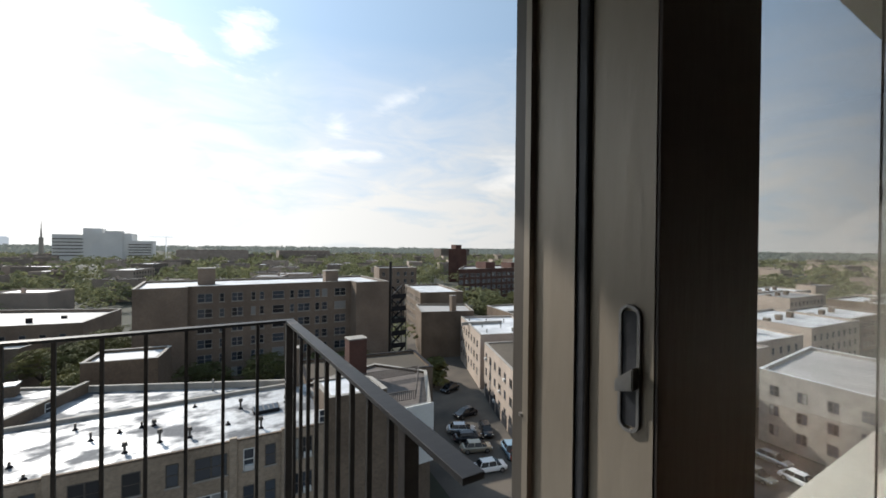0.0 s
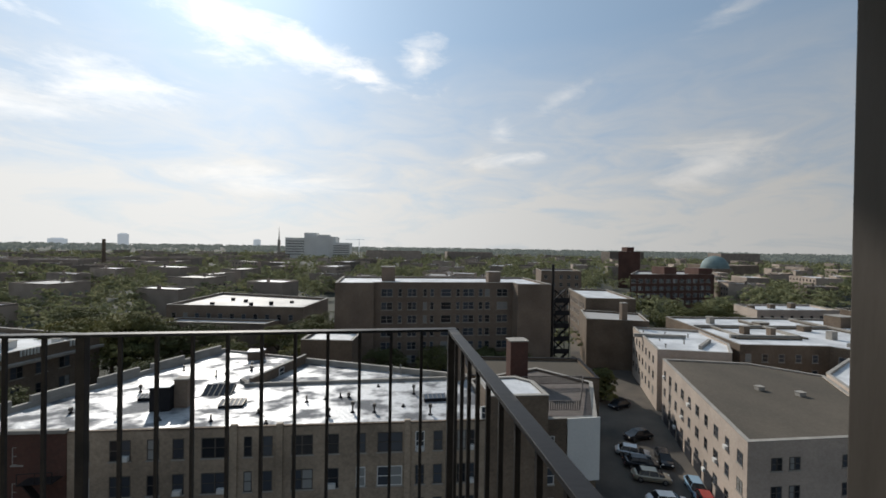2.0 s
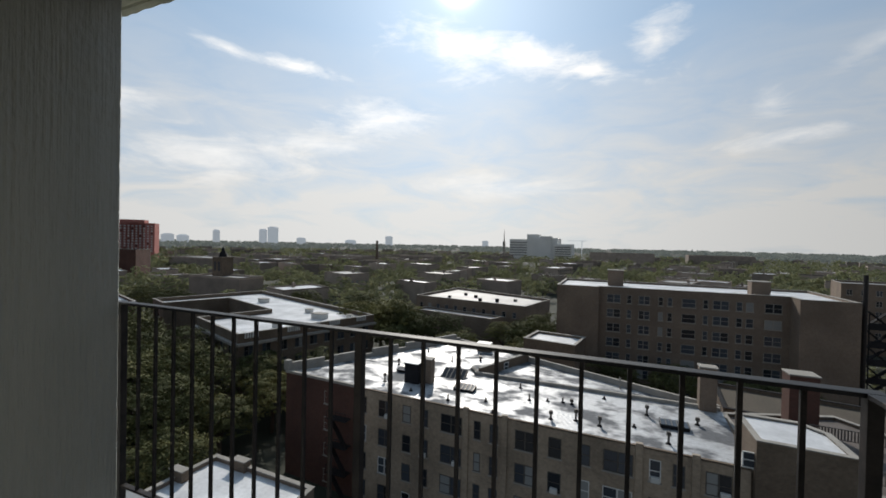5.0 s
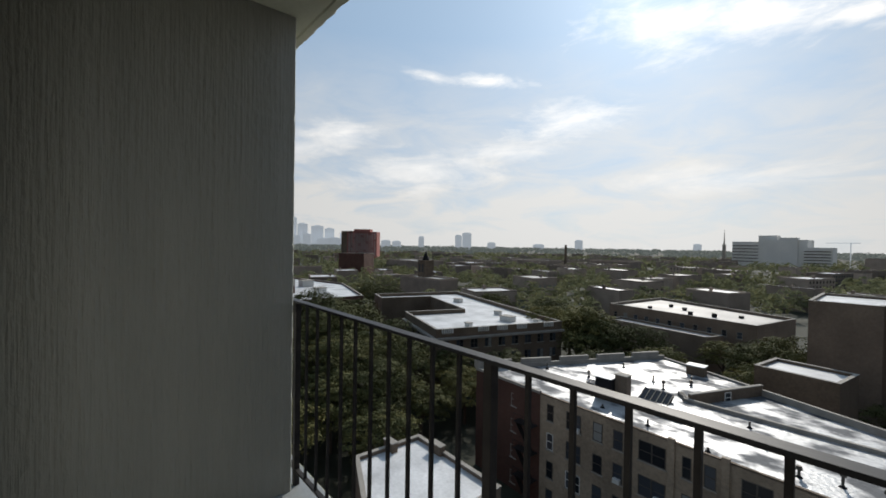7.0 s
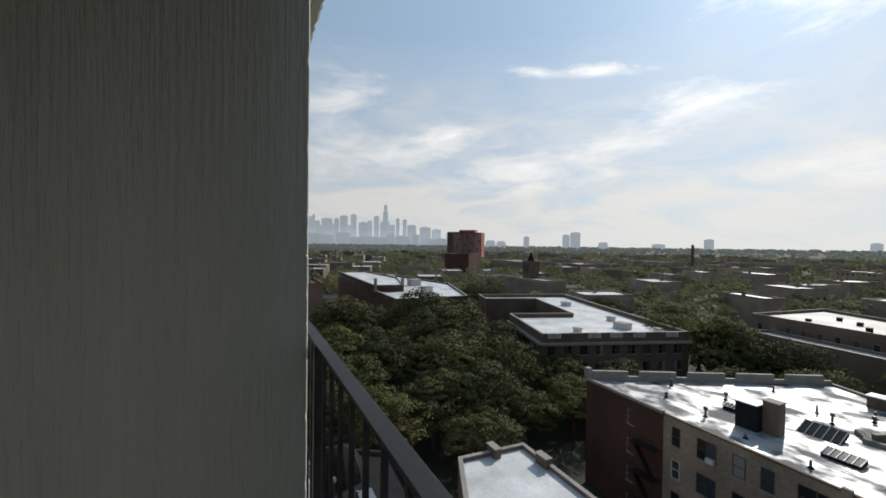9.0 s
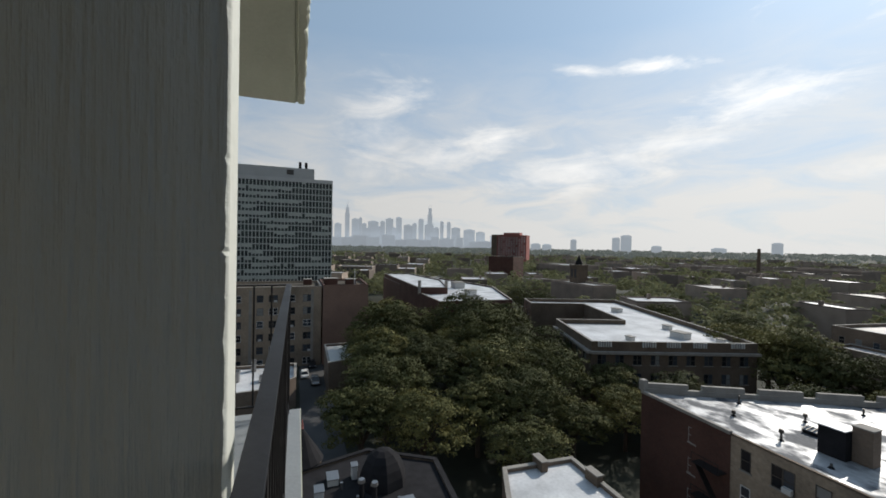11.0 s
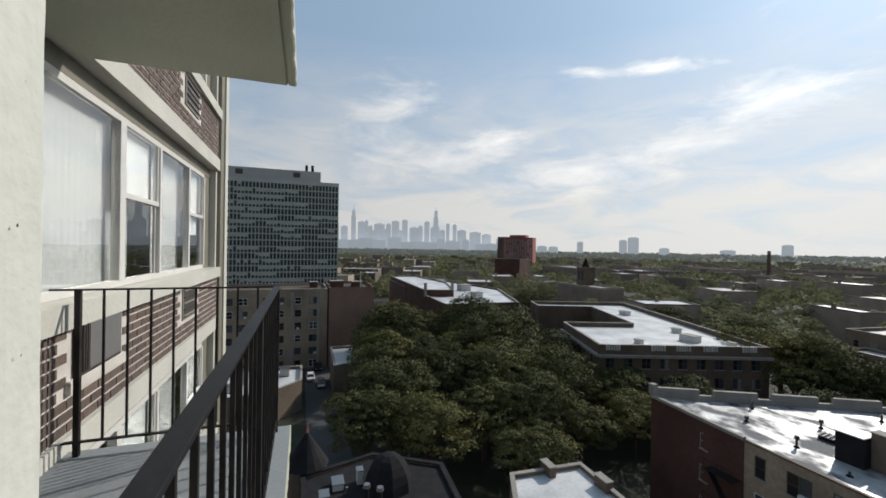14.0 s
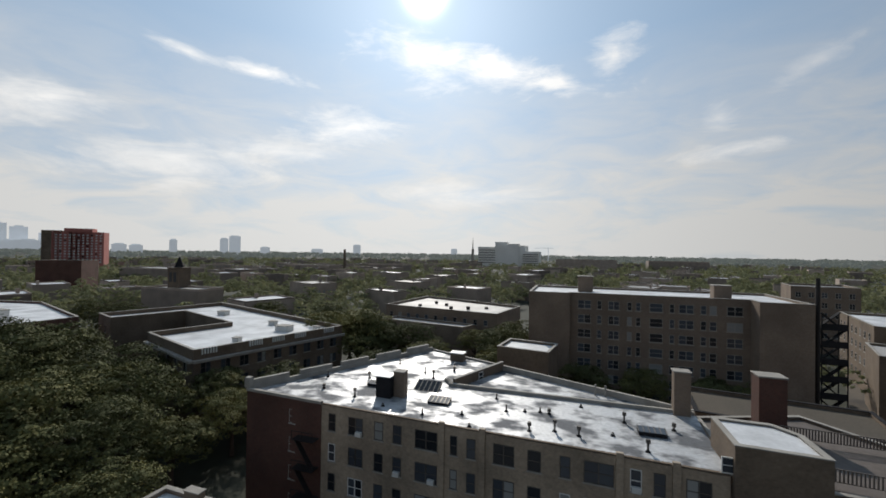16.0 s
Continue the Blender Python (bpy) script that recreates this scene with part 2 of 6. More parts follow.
RAILTOP = mat("worn black rail paint", (0.018, 0.018, 0.020), 0.5, spec=0.24, var=0.3, scale=5, fine=60, bump=0.3, tint=(0.10, 0.085, 0.075), sharp=(0.62, 0.70), relief=0.002, stretch=(0.6, 1, 1))
IRON = mat("black painted iron", (0.011, 0.010, 0.011), 0.55, spec=0.22, var=0.35, scale=9, fine=90, bump=0.25, tint=(0.035, 0.03, 0.028), relief=0.002)
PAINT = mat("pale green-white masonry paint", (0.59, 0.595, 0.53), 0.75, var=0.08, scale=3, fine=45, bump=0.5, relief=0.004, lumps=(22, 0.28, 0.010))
PARTITION = mat("brushed grey-green near face", (0.24, 0.233, 0.203), 0.6, var=0.11, scale=1.6, fine=24, bump=0.85, stretch=(3, 3, 0.13), relief=0.012, lumps=(32, 0.8, 0.013))
CONCRETE = mat("painted concrete soffit", (0.53, 0.53, 0.42), 0.8, var=0.1, scale=1.2, fine=30, bump=0.25)
CREAM = mat("cream painted concrete", (0.56, 0.545, 0.485), 0.75, var=0.14, scale=1.4, fine=30, bump=0.25)
DECK = mat("grey painted balcony floor", (0.26, 0.28, 0.29), 0.6, var=0.2, scale=2, fine=40, bump=0.2)
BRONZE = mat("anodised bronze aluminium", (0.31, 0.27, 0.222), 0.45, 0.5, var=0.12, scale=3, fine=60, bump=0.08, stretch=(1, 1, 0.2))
# Room-side shade is put into this dark stile colour.
STILE = mat("shade-darkened bronze stile", (0.066, 0.053, 0.046), 0.5, 0.3, var=0.15, scale=3, fine=70, bump=0.08, stretch=(1, 1, 0.2))
DARKBRONZE = mat("darker bronze strip", (0.11, 0.097, 0.085), 0.5, 0.4, var=0.15, scale=3, fine=60, bump=0.08, stretch=(1, 1, 0.2))
STEEL = mat("worn steel", (0.35, 0.34, 0.33), 0.35, 0.9, var=0.2, scale=20, fine=120, bump=0.1)
RUBBER = mat("black gasket", (0.02, 0.022, 0.028), 0.5, var=0.2, scale=8, fine=60)
OLIVE = mat("olive-grey trim", (0.20, 0.185, 0.14), 0.6, var=0.15, scale=3, fine=40)
WHITEFRAME = mat("white painted frame", (0.64, 0.625, 0.59), 0.5, var=0.1, scale=3, fine=40)
# Dark tone puts the rooms' dimness into the wall colour.
PLASTER = mat("dim-toned plaster", (0.17, 0.16, 0.145), 0.85, var=0.06, scale=1.5, fine=40)
FLOORWOOD = mat("brown floor boards", (0.09, 0.06, 0.04), 0.45, var=0.25, scale=2, fine=20, stretch=(1, 8, 1))
CURTAIN = mat("pale curtain cloth", (0.42, 0.45, 0.46), 0.9, var=0.06, scale=2, fine=50)
FACEBRICK = mat("brown face brick", (0.155, 0.11, 0.092), 0.85, var=0.3, scale=8, fine=70, bump=0.6, rand=0.22)
MORTAR = mat("pale mortar", (0.62, 0.58, 0.53), 0.9, var=0.15, scale=6, fine=80, bump=0.4)
DARKMETAL = mat("dark louvre metal", (0.10, 0.09, 0.08), 0.5, 0.5, var=0.2, scale=6, fine=50)
GLASS = glass_mat("clear glass")
CITYPANE = pane_mat("far window glass")
SILVER = mat("aluminium-coated roof", (0.45, 0.455, 0.46), 0.46, 0.33, var=0.42, scale=0.36, fine=2.4, bump=0.5, tint=(0.10, 0.105, 0.115), relief=0.12, stretch=(1, 1.35, 1), sharp=(0.44, 0.60), matt=0.8)
WHITEROOF = mat("white roof membrane", (0.70, 0.70, 0.70), 0.45, var=0.25, scale=0.25, fine=3, bump=0.15, tint=(0.42, 0.42, 0.42))
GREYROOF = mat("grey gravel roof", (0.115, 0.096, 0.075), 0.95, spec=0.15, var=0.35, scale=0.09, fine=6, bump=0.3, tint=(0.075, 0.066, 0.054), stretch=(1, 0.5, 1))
LOWROOF = mat("weathered tar roof", (0.32, 0.305, 0.29), 0.62, var=0.3, scale=0.1, fine=3, bump=0.2, rand=0.45)
TANBRICK = brick_mat("tan brick wall", (0.215, 0.155, 0.11), (0.18, 0.13, 0.092), (0.22, 0.175, 0.14))
FRONTBRICK = brick_mat("weathered tan brick front", (0.37, 0.285, 0.205), (0.31, 0.235, 0.165), (0.36, 0.295, 0.225), dirt=0.42)
SOOTBRICK = brick_mat("sooty yellow brick wall", (0.17, 0.12, 0.08), (0.13, 0.092, 0.062), (0.18, 0.142, 0.107), dirt=0.4)
REDBRICK = brick_mat("dark red brick wall", (0.105, 0.041, 0.028), (0.08, 0.032, 0.023), (0.105, 0.066, 0.048))
BEIGEBRICK = brick_mat("beige brick wall", (0.44, 0.36, 0.295), (0.39, 0.315, 0.26), (0.42, 0.36, 0.31), dirt=0.22)
STONE = mat("weathered limestone coping", (0.31, 0.285, 0.25), 0.85, var=0.25, scale=0.7, fine=10, bump=0.3)
PALEWALL = mat("pale concrete wall", (0.58, 0.57, 0.54), 0.8, var=0.12, scale=0.2, fine=4, bump=0.1, rand=0.1)
HOUSEWALL = mat("house wall", (0.30, 0.24, 0.195), 0.85, var=0.25, scale=0.2, fine=4, bump=0.1, rand=0.5)
GREENGLASS = mat("grey-green spandrel", (0.52, 0.54, 0.49), 0.6, var=0.12, scale=0.3, fine=4, bump=0)
DARKPANE = mat("dark tower glass", (0.028, 0.033, 0.036), 0.25, var=0.5, scale=0.15, fine=1.2, bump=0, tint=(0.06, 0.075, 0.07), spec=0.3)
BAREWALL = mat("bare brown render", (0.25, 0.155, 0.115), 0.85, var=0.2, scale=0.2, fine=3)
ASPHALT = mat("asphalt", (0.055, 0.055, 0.056), 0.85, var=0.3, scale=0.15, fine=12, bump=0.4, tint=(0.085, 0.083, 0.08))
ALLEY = mat("worn concrete alley", (0.135, 0.115, 0.095), 0.95, spec=0.15, var=0.3, scale=0.15, fine=9, bump=0.3, tint=(0.07, 0.065, 0.06))
WHITEBLOCK = mat("white hospital cladding", (0.78, 0.75, 0.70), 0.7, var=0.08, scale=0.05, fine=0.6, bump=0)
PAVING = mat("concrete paving", (0.28, 0.27, 0.25), 0.85, var=0.2, scale=0.3, fine=8, bump=0.2)
GRASS = mat("dark lawn and leaf litter", (0.022, 0.026, 0.014), 0.95, var=0.4, scale=0.02, fine=0.6, bump=0.3, tint=(0.035, 0.036, 0.022))
BARK = mat("bark", (0.085, 0.065, 0.05), 0.9, var=0.3, scale=2, fine=14, bump=0.6, stretch=(1, 1, 0.25))
LEAF = leaf_mat("green leaves", (0.030, 0.035, 0.015), (0.098, 0.102, 0.041), (0.29, 0.25, 0.085), 0.10)
WOODDECK = mat("weathered deck timber", (0.11, 0.09, 0.078), 0.8, var=0.25, scale=1.5, fine=20, bump=0.3)
SLATE = mat("dark slate", (0.024, 0.023, 0.025), 0.9, spec=0.15, var=0.3, scale=1, fine=8, bump=0.4)
COPPER = mat("green copper sheet", (0.14, 0.20, 0.20), 0.7, var=0.2, scale=0.2, fine=2)
FARBRICK = mat("red brick tower", (0.42, 0.15, 0.125), 0.8, var=0.15, scale=0.1, fine=1)
# Distance haze is mixed into this colour; towers and crane share it.
HAZEGREY = mat("haze-tinted towers", (0.57, 0.60, 0.63), 0.7, var=0.08, scale=0.01, fine=0.05, bump=0, rand=0.14)
# Paler than the near leaves: distance haze is mixed into the colours.
MIDLEAF = leaf_mat("haze-toned middle foliage", (0.125, 0.137, 0.082), (0.24, 0.245, 0.13), (0.38, 0.345, 0.165))
# Leaf colours paled to imitate haze over the far woods.
HAZELEAF = leaf_mat("haze-paled far foliage", (0.10, 0.115, 0.095), (0.14, 0.15, 0.115), (0.19, 0.19, 0.13))
# Faint bluish emission stands in for haze on these leaves.
far_p = HAZELEAF.node_tree.nodes["Principled BSDF"]
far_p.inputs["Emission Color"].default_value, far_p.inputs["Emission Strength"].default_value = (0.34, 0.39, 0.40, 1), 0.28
# Emission paints haze onto the far towers; they are no lamps.
far_p = HAZEGREY.node_tree.nodes["Principled BSDF"]
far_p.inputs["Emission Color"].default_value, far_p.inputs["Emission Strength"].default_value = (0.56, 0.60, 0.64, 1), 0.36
TYRE = mat("tyre rubber", (0.02, 0.02, 0.02), 0.8, var=0.2)
CARGLASS = mat("dark car glass", (0.015, 0.017, 0.02), 0.06, var=0.1, bump=0)


# ---- mesh helpers ----
def link(name, bm, material, parent=None, label=""):
    me = bpy.data.meshes.new(name)
    bm.to_mesh(me)
    bm.free()
    for m in material if isinstance(material, (list, tuple)) else (material,):
        me.materials.append(m)
    ob = new(name, me)
    if parent:
        ob.parent = parent
    if label:
        ob["label"] = label
    return ob


def part(name, bm, material, parent, label=""):
    return link(name, bm, material, parent, label)


def same_part(name, source, parent, place):
    """Another piece on the mesh of source."""
    ob = new(name, source.data)
    ob.parent = parent
    ob.matrix_basis = place
    return ob


def add_box(bm, x0, x1, y0, y1, z0, z1, bevel=0.0):
    r = bmesh.ops.create_cube(bm, size=1)
    for v in r["verts"]:
        v.co = ((x0 + x1) / 2 + v.co.x * (x1 - x0), (y0 + y1) / 2 + v.co.y * (y1 - y0), (z0 + z1) / 2 + v.co.z * (z1 - z0))
    if bevel:
        es = list({e for v in r["verts"] for e in v.link_edges})
        bmesh.ops.bevel(bm, geom=es, offset=bevel, segments=2, affect="EDGES", profile=0.6)
    return bm


def box(x0, x1, y0, y1, z0, z1, bevel=0.0):
    return add_box(bmesh.new(), x0, x1, y0, y1, z0, z1, bevel)


def add_cyl(bm, x, y, z0, z1, r0, r1=None, n=12):
    r1 = r0 if r1 is None else r1
    bmesh.ops.create_cone(bm, cap_ends=True, segments=n, radius1=r0, radius2=r1, depth=z1 - z0, matrix=Matrix.Translation((x, y, (z0 + z1) / 2)))
    return bm


def cyl(x, y, z0, z1, r0, r1=None, n=12):
    return add_cyl(bmesh.new(), x, y, z0, z1, r0, r1, n)


def prism(poly, z0, z1, top=True, bottom=True):
    """An upright body over a polygon that runs counter-clockwise."""
    bm = bmesh.new()
    a = [bm.verts.new((x, y, z0)) for x, y in poly]
    b = [bm.verts.new((x, y, z1)) for x, y in poly]
    k = len(poly)
    for i in range(k):
        bm.faces.new((a[i], a[(i + 1) % k], b[(i + 1) % k], b[i]))
    if top:
        bm.faces.new(b)
    if bottom:
        bm.faces.new(a[::-1])
    return bm


def thing(name, label, category, at=(0, 0, 0), group="", kind=""):
    e = new(name)
    e.location = at
    e.empty_display_size = 0.2
    return tagged(e, label, category, group, kind)


def raw_mesh(name, verts, faces, material, parent=None):
    """A mesh from arrays: verts (n, 3), faces (m, 4)."""
    me = bpy.data.meshes.new(name)
    me.vertices.add(len(verts))
    me.vertices.foreach_set("co", np.asarray(verts, np.float32).ravel())
    me.loops.add(faces.size)
    me.loops.foreach_set("vertex_index", np.asarray(faces, np.int32).ravel())
    me.polygons.add(len(faces))
    me.polygons.foreach_set("loop_start", np.arange(0, faces.size, faces.shape[1], dtype=np.int32))
    me.update(calc_edges=True)
    me.materials.append(material)
    ob = new(name, me)
    if parent:
        ob.parent = parent
    return ob


# ---- the balcony and the room behind it ----
RAIL_Y, RAIL_Z, STEP = 1.28, 1.07, 0.136
EDGE_Y, SOFFIT, STOREY = 1.385, 2.66, 2.78
END_X, PART_X = -5.85, -2.945
GROUND = -27.5


def rough_slab(name, x0, x1, y0, y1, z0, z1, seed):
    """A slab whose outer lower edge is chipped, with a drip groove under it."""
    bm = bmesh.new()
    rnd = random.Random(seed)
    n = 150
    cols = []
    for i in range(n + 1):
        x = x0 + (x1 - x0) * i / n
        j = rnd.uniform(-0.006, 0.004) - (0.012 if rnd.random() < 0.06 else 0)
        k = rnd.uniform(-0.004, 0.004)
        ring = [(x, y0, z0), (x, y1 - 0.075, z0), (x, y1 - 0.072, z0 + 0.014), (x, y1 - 0.058, z0 + 0.014), (x, y1 - 0.055, z0),
                (x, y1 - 0.012 + j, z0 + k * 0.5), (x, y1 + j, z0 + 0.012), (x, y1, z1), (x, y0, z1)]
        cols.append([bm.verts.new(p) for p in ring])
    for a, b in zip(cols, cols[1:]):
        for k in range(9):
            bm.faces.new((a[k], a[(k + 1) % 9], b[(k + 1) % 9], b[k]))
    bm.faces.new(cols[0][::-1])
    bm.faces.new(cols[-1])
    bmesh.ops.recalc_face_normals(bm, faces=bm.faces)
    return link(name, bm, CONCRETE)


tagged(rough_slab("balcony_slab", 0.09, END_X, -0.05, EDGE_Y, -0.13, -0.004, 3), "painted concrete balcony slab with a chipped edge", "balcony slab", kind="structure")
tagged(rough_slab("ceiling", 0.09, -6.07, -0.05, EDGE_Y, SOFFIT, SOFFIT + 0.13, 4), "pale painted concrete soffit of the balcony above", "ceiling", kind="structure")
tagged(link("floor", box(END_X + 0.01, 0.08, -0.05, EDGE_Y - 0.006, -0.004, 0.0), DECK), "grey painted concrete balcony floor", "floor", kind="structure")


def partition_wall():
    """The upright screen between the two balconies, with flaking arrises."""
    bm = bmesh.new()
    rnd = random.Random(8)
    n = 1100
    z1 = SOFFIT - 0.002
    thick, end = 0.102, 1.235
    chips = ((1.392, 0.010, 0.007), (1.405, 0.003, 0.02), (1.54, 0.006, 0.01), (1.03, 0.004, 0.05), (0.55, 0.006, 0.03), (1.78, 0.005, 0.05), (1.25, 0.005, 0.03), (1.14, 0.004, 0.02), (1.47, 0.004, 0.04), (2.1, 0.006, 0.03), (0.8, 0.006, 0.03))
    cols = []
    for i in range(n + 1):
        z = z1 * i / n
        e = 0.0022 + 0.0012 * abs(noise.noise((3, 0, z * 13))) + 0.0024 * abs(noise.noise((5, 0, z * 70))) + rnd.uniform(0, 0.001)
        for at, deep, half in chips:
            e += deep * max(0.0, 1 - abs(z - at) / half)
        f = 0.003 + 0.002 * noise.noise((9, 0, z * 18))
        wob = 0.003 * noise.noise((0, 0, z * 2.2))
        ring = [(PART_X, -0.05, z), (PART_X, 0.4, z), (PART_X, 0.9, z), (PART_X, end - 0.0015 - e * 0.5, z), (PART_X - e * 0.6, end - 0.001 + wob, z), (PART_X - e * 0.7 - 0.003, end + 0.001 + wob, z), (PART_X - 0.05, end + 0.002 + wob, z),
                (PART_X - thick + f, end + wob, z), (PART_X - thick, end - f - 0.003, z), (PART_X - thick, 0.5, z), (PART_X - thick, -0.05, z)]
        cols.append([bm.verts.new(p) for p in ring])
    m = len(cols[0])
    for a, b in zip(cols, cols[1:]):
        for k in range(m):
            q = bm.faces.new((a[k], a[(k + 1) % m], b[(k + 1) % m], b[k]))
            # Near face is coloured darker than the end and far faces.
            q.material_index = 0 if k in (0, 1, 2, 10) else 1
            q.smooth = k in (0, 1, 2)
    bm.faces.new(cols[0][::-1])
    bm.faces.new(cols[-1])
    bmesh.ops.recalc_face_normals(bm, faces=bm.faces)
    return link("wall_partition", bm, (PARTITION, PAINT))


partition = partition_wall()
rnd = random.Random(19)
for k in range(18):
    z, x, r = 0.75 + 1.1 * (k + rnd.random()) / 18, PART_X - rnd.uniform(0.018, 0.092), rnd.uniform(0.0007, 0.0016)
    bm = bmesh.new()
    bm.faces.new([bm.verts.new((x + r * math.cos(a) * rnd.uniform(0.5, 1.1), 1.2412, z + 1.5 * r * math.sin(a) * rnd.uniform(0.6, 1.2))) for a in (2 * math.pi * q / 9 for q in range(9))])
    bmesh.ops.solidify(bm, geom=bm.faces[:], thickness=0.0006)
    part("paint_flake", bm, CONCRETE, partition)
tagged(partition, "brush-painted partition with flaking edges between balconies", "partition wall", kind="structure")


def bar(a, b, w, t, upright=(0, 0, 1), bevel=0.0015):
    """A flat bar from a to b, w across and t thick."""
    a, b = Vector(a), Vector(b)
    d = b - a
    q = d.to_track_quat("X", "Z").to_matrix().to_4x4()
    bm = box(0, d.length, -w / 2, w / 2, -t / 2, t / 2, bevel)
    bmesh.ops.transform(bm, matrix=Matrix.Translation(a) @ q, verts=bm.verts)
    return bm


def railing():
    r = thing("balcony_railing", "black painted iron railing with upright square balusters", "railing", (0, RAIL_Y, 0))
    ox, oy = 0, RAIL_Y
    end = END_X + 0.09

    def put(name, bm, label=""):
        bmesh.ops.translate(bm, vec=(-ox, -oy, 0), verts=bm.verts)
        return part(name, bm, RAILTOP if name in ("top_rail", "side_rail") else IRON, r, label)

    put("top_rail", bar((0.022, RAIL_Y, RAIL_Z - 0.006), (end - 0.022, RAIL_Y, RAIL_Z - 0.006), 0.042, 0.012), "flat iron top rail with worn paint")
    put("bottom_rail", bar((0.0, RAIL_Y, 0.09), (end, RAIL_Y, 0.09), 0.026, 0.012))
    for x in (0, end):
        put("side_rail", bar((x, RAIL_Y - 0.022, RAIL_Z - 0.0065), (x, -0.205 if x == 0 else -0.04, RAIL_Z - 0.0065), 0.042 if x == 0 else 0.026, 0.012), "flat iron side rail")
        put("side_bottom_rail", bar((x, RAIL_Y - 0.014, 0.09), (x, -0.04, 0.09), 0.026, 0.012))
    posts = [0, 11, 22, 33]
    baluster = None
    n = int(-end / STEP)
    spots = [(-k * STEP, RAIL_Y) for k in range(1, n + 1) if k not in posts]
    for x in (0, end):
        spots += [(x, RAIL_Y - 0.13 * k) for k in range(1, 9 if x else 10)]
    for x, y in spots:
        if baluster is None:
            baluster = part("baluster", box(-0.0065, 0.0065, -0.0065, 0.0065, 0.096, RAIL_Z - 0.012), IRON, r)
            baluster.location = (x - ox, y - oy, 0)
        else:
            same_part("baluster", baluster, r, Matrix.Translation((x - ox, y - oy, 0)))
    for x, y in [(-k * STEP, RAIL_Y) for k in posts] + [(end, RAIL_Y), (0, 0.02), (end, 0.105)]:
        put("post", box(x - 0.016, x + 0.016, y - 0.016, y + 0.016, 0.0, RAIL_Z - 0.0125, 0.002))
    return r


railing()


def wall(name, label, pieces, material):
    bm = bmesh.new()
    for p in pieces:
        add_box(bm, *p)
    return tagged(link(name, bm, material), label, "wall", kind="structure")


# our own front wall, the doorway in it from x -1.0 to 0.0
DOOR_X0, DOOR_X1, LINTEL = -1.0, 0.2, 2.58
wall("wall_front", "cream painted front wall round the balcony door",
     [(PART_X, DOOR_X0 - 0.05, -0.52, -0.05, 0, SOFFIT), (DOOR_X0 - 0.05, 4.0, -0.52, -0.05, LINTEL, SOFFIT), (DOOR_X1 + 0.02, 4.0, -0.50, -0.11, -0.0, 0.52), (4.0, 4.2, -0.52, -0.05, 0, SOFFIT)], CREAM)
wall("wall_back", "white plaster back wall of the room", [(-3.1, 4.2, -4.7, -4.55, 0, SOFFIT)], PLASTER)
wall("wall_east", "white plaster side wall of the room", [(4.2, 4.35, -4.7, -0.05, 0, SOFFIT)], PLASTER)
wall("wall_west", "white plaster side wall of the room", [(-3.06, -2.95, -4.55, -0.52, 0, SOFFIT)], PLASTER)
tagged(link("floor_room", box(-3.06, 4.2, -4.55, -0.05, -0.05, -0.004), FLOORWOOD), "brown boarded floor of the room", "floor", kind="structure")
tagged(link("ceiling_room", box(-3.06, 4.2, -4.55, -0.52, SOFFIT, SOFFIT + 0.1), PLASTER), "white plaster room ceiling", "ceiling", kind="structure")


def profile(pts, z0, z1):
    """An upright extrusion of a closed section."""
    return prism(pts, z0, z1)


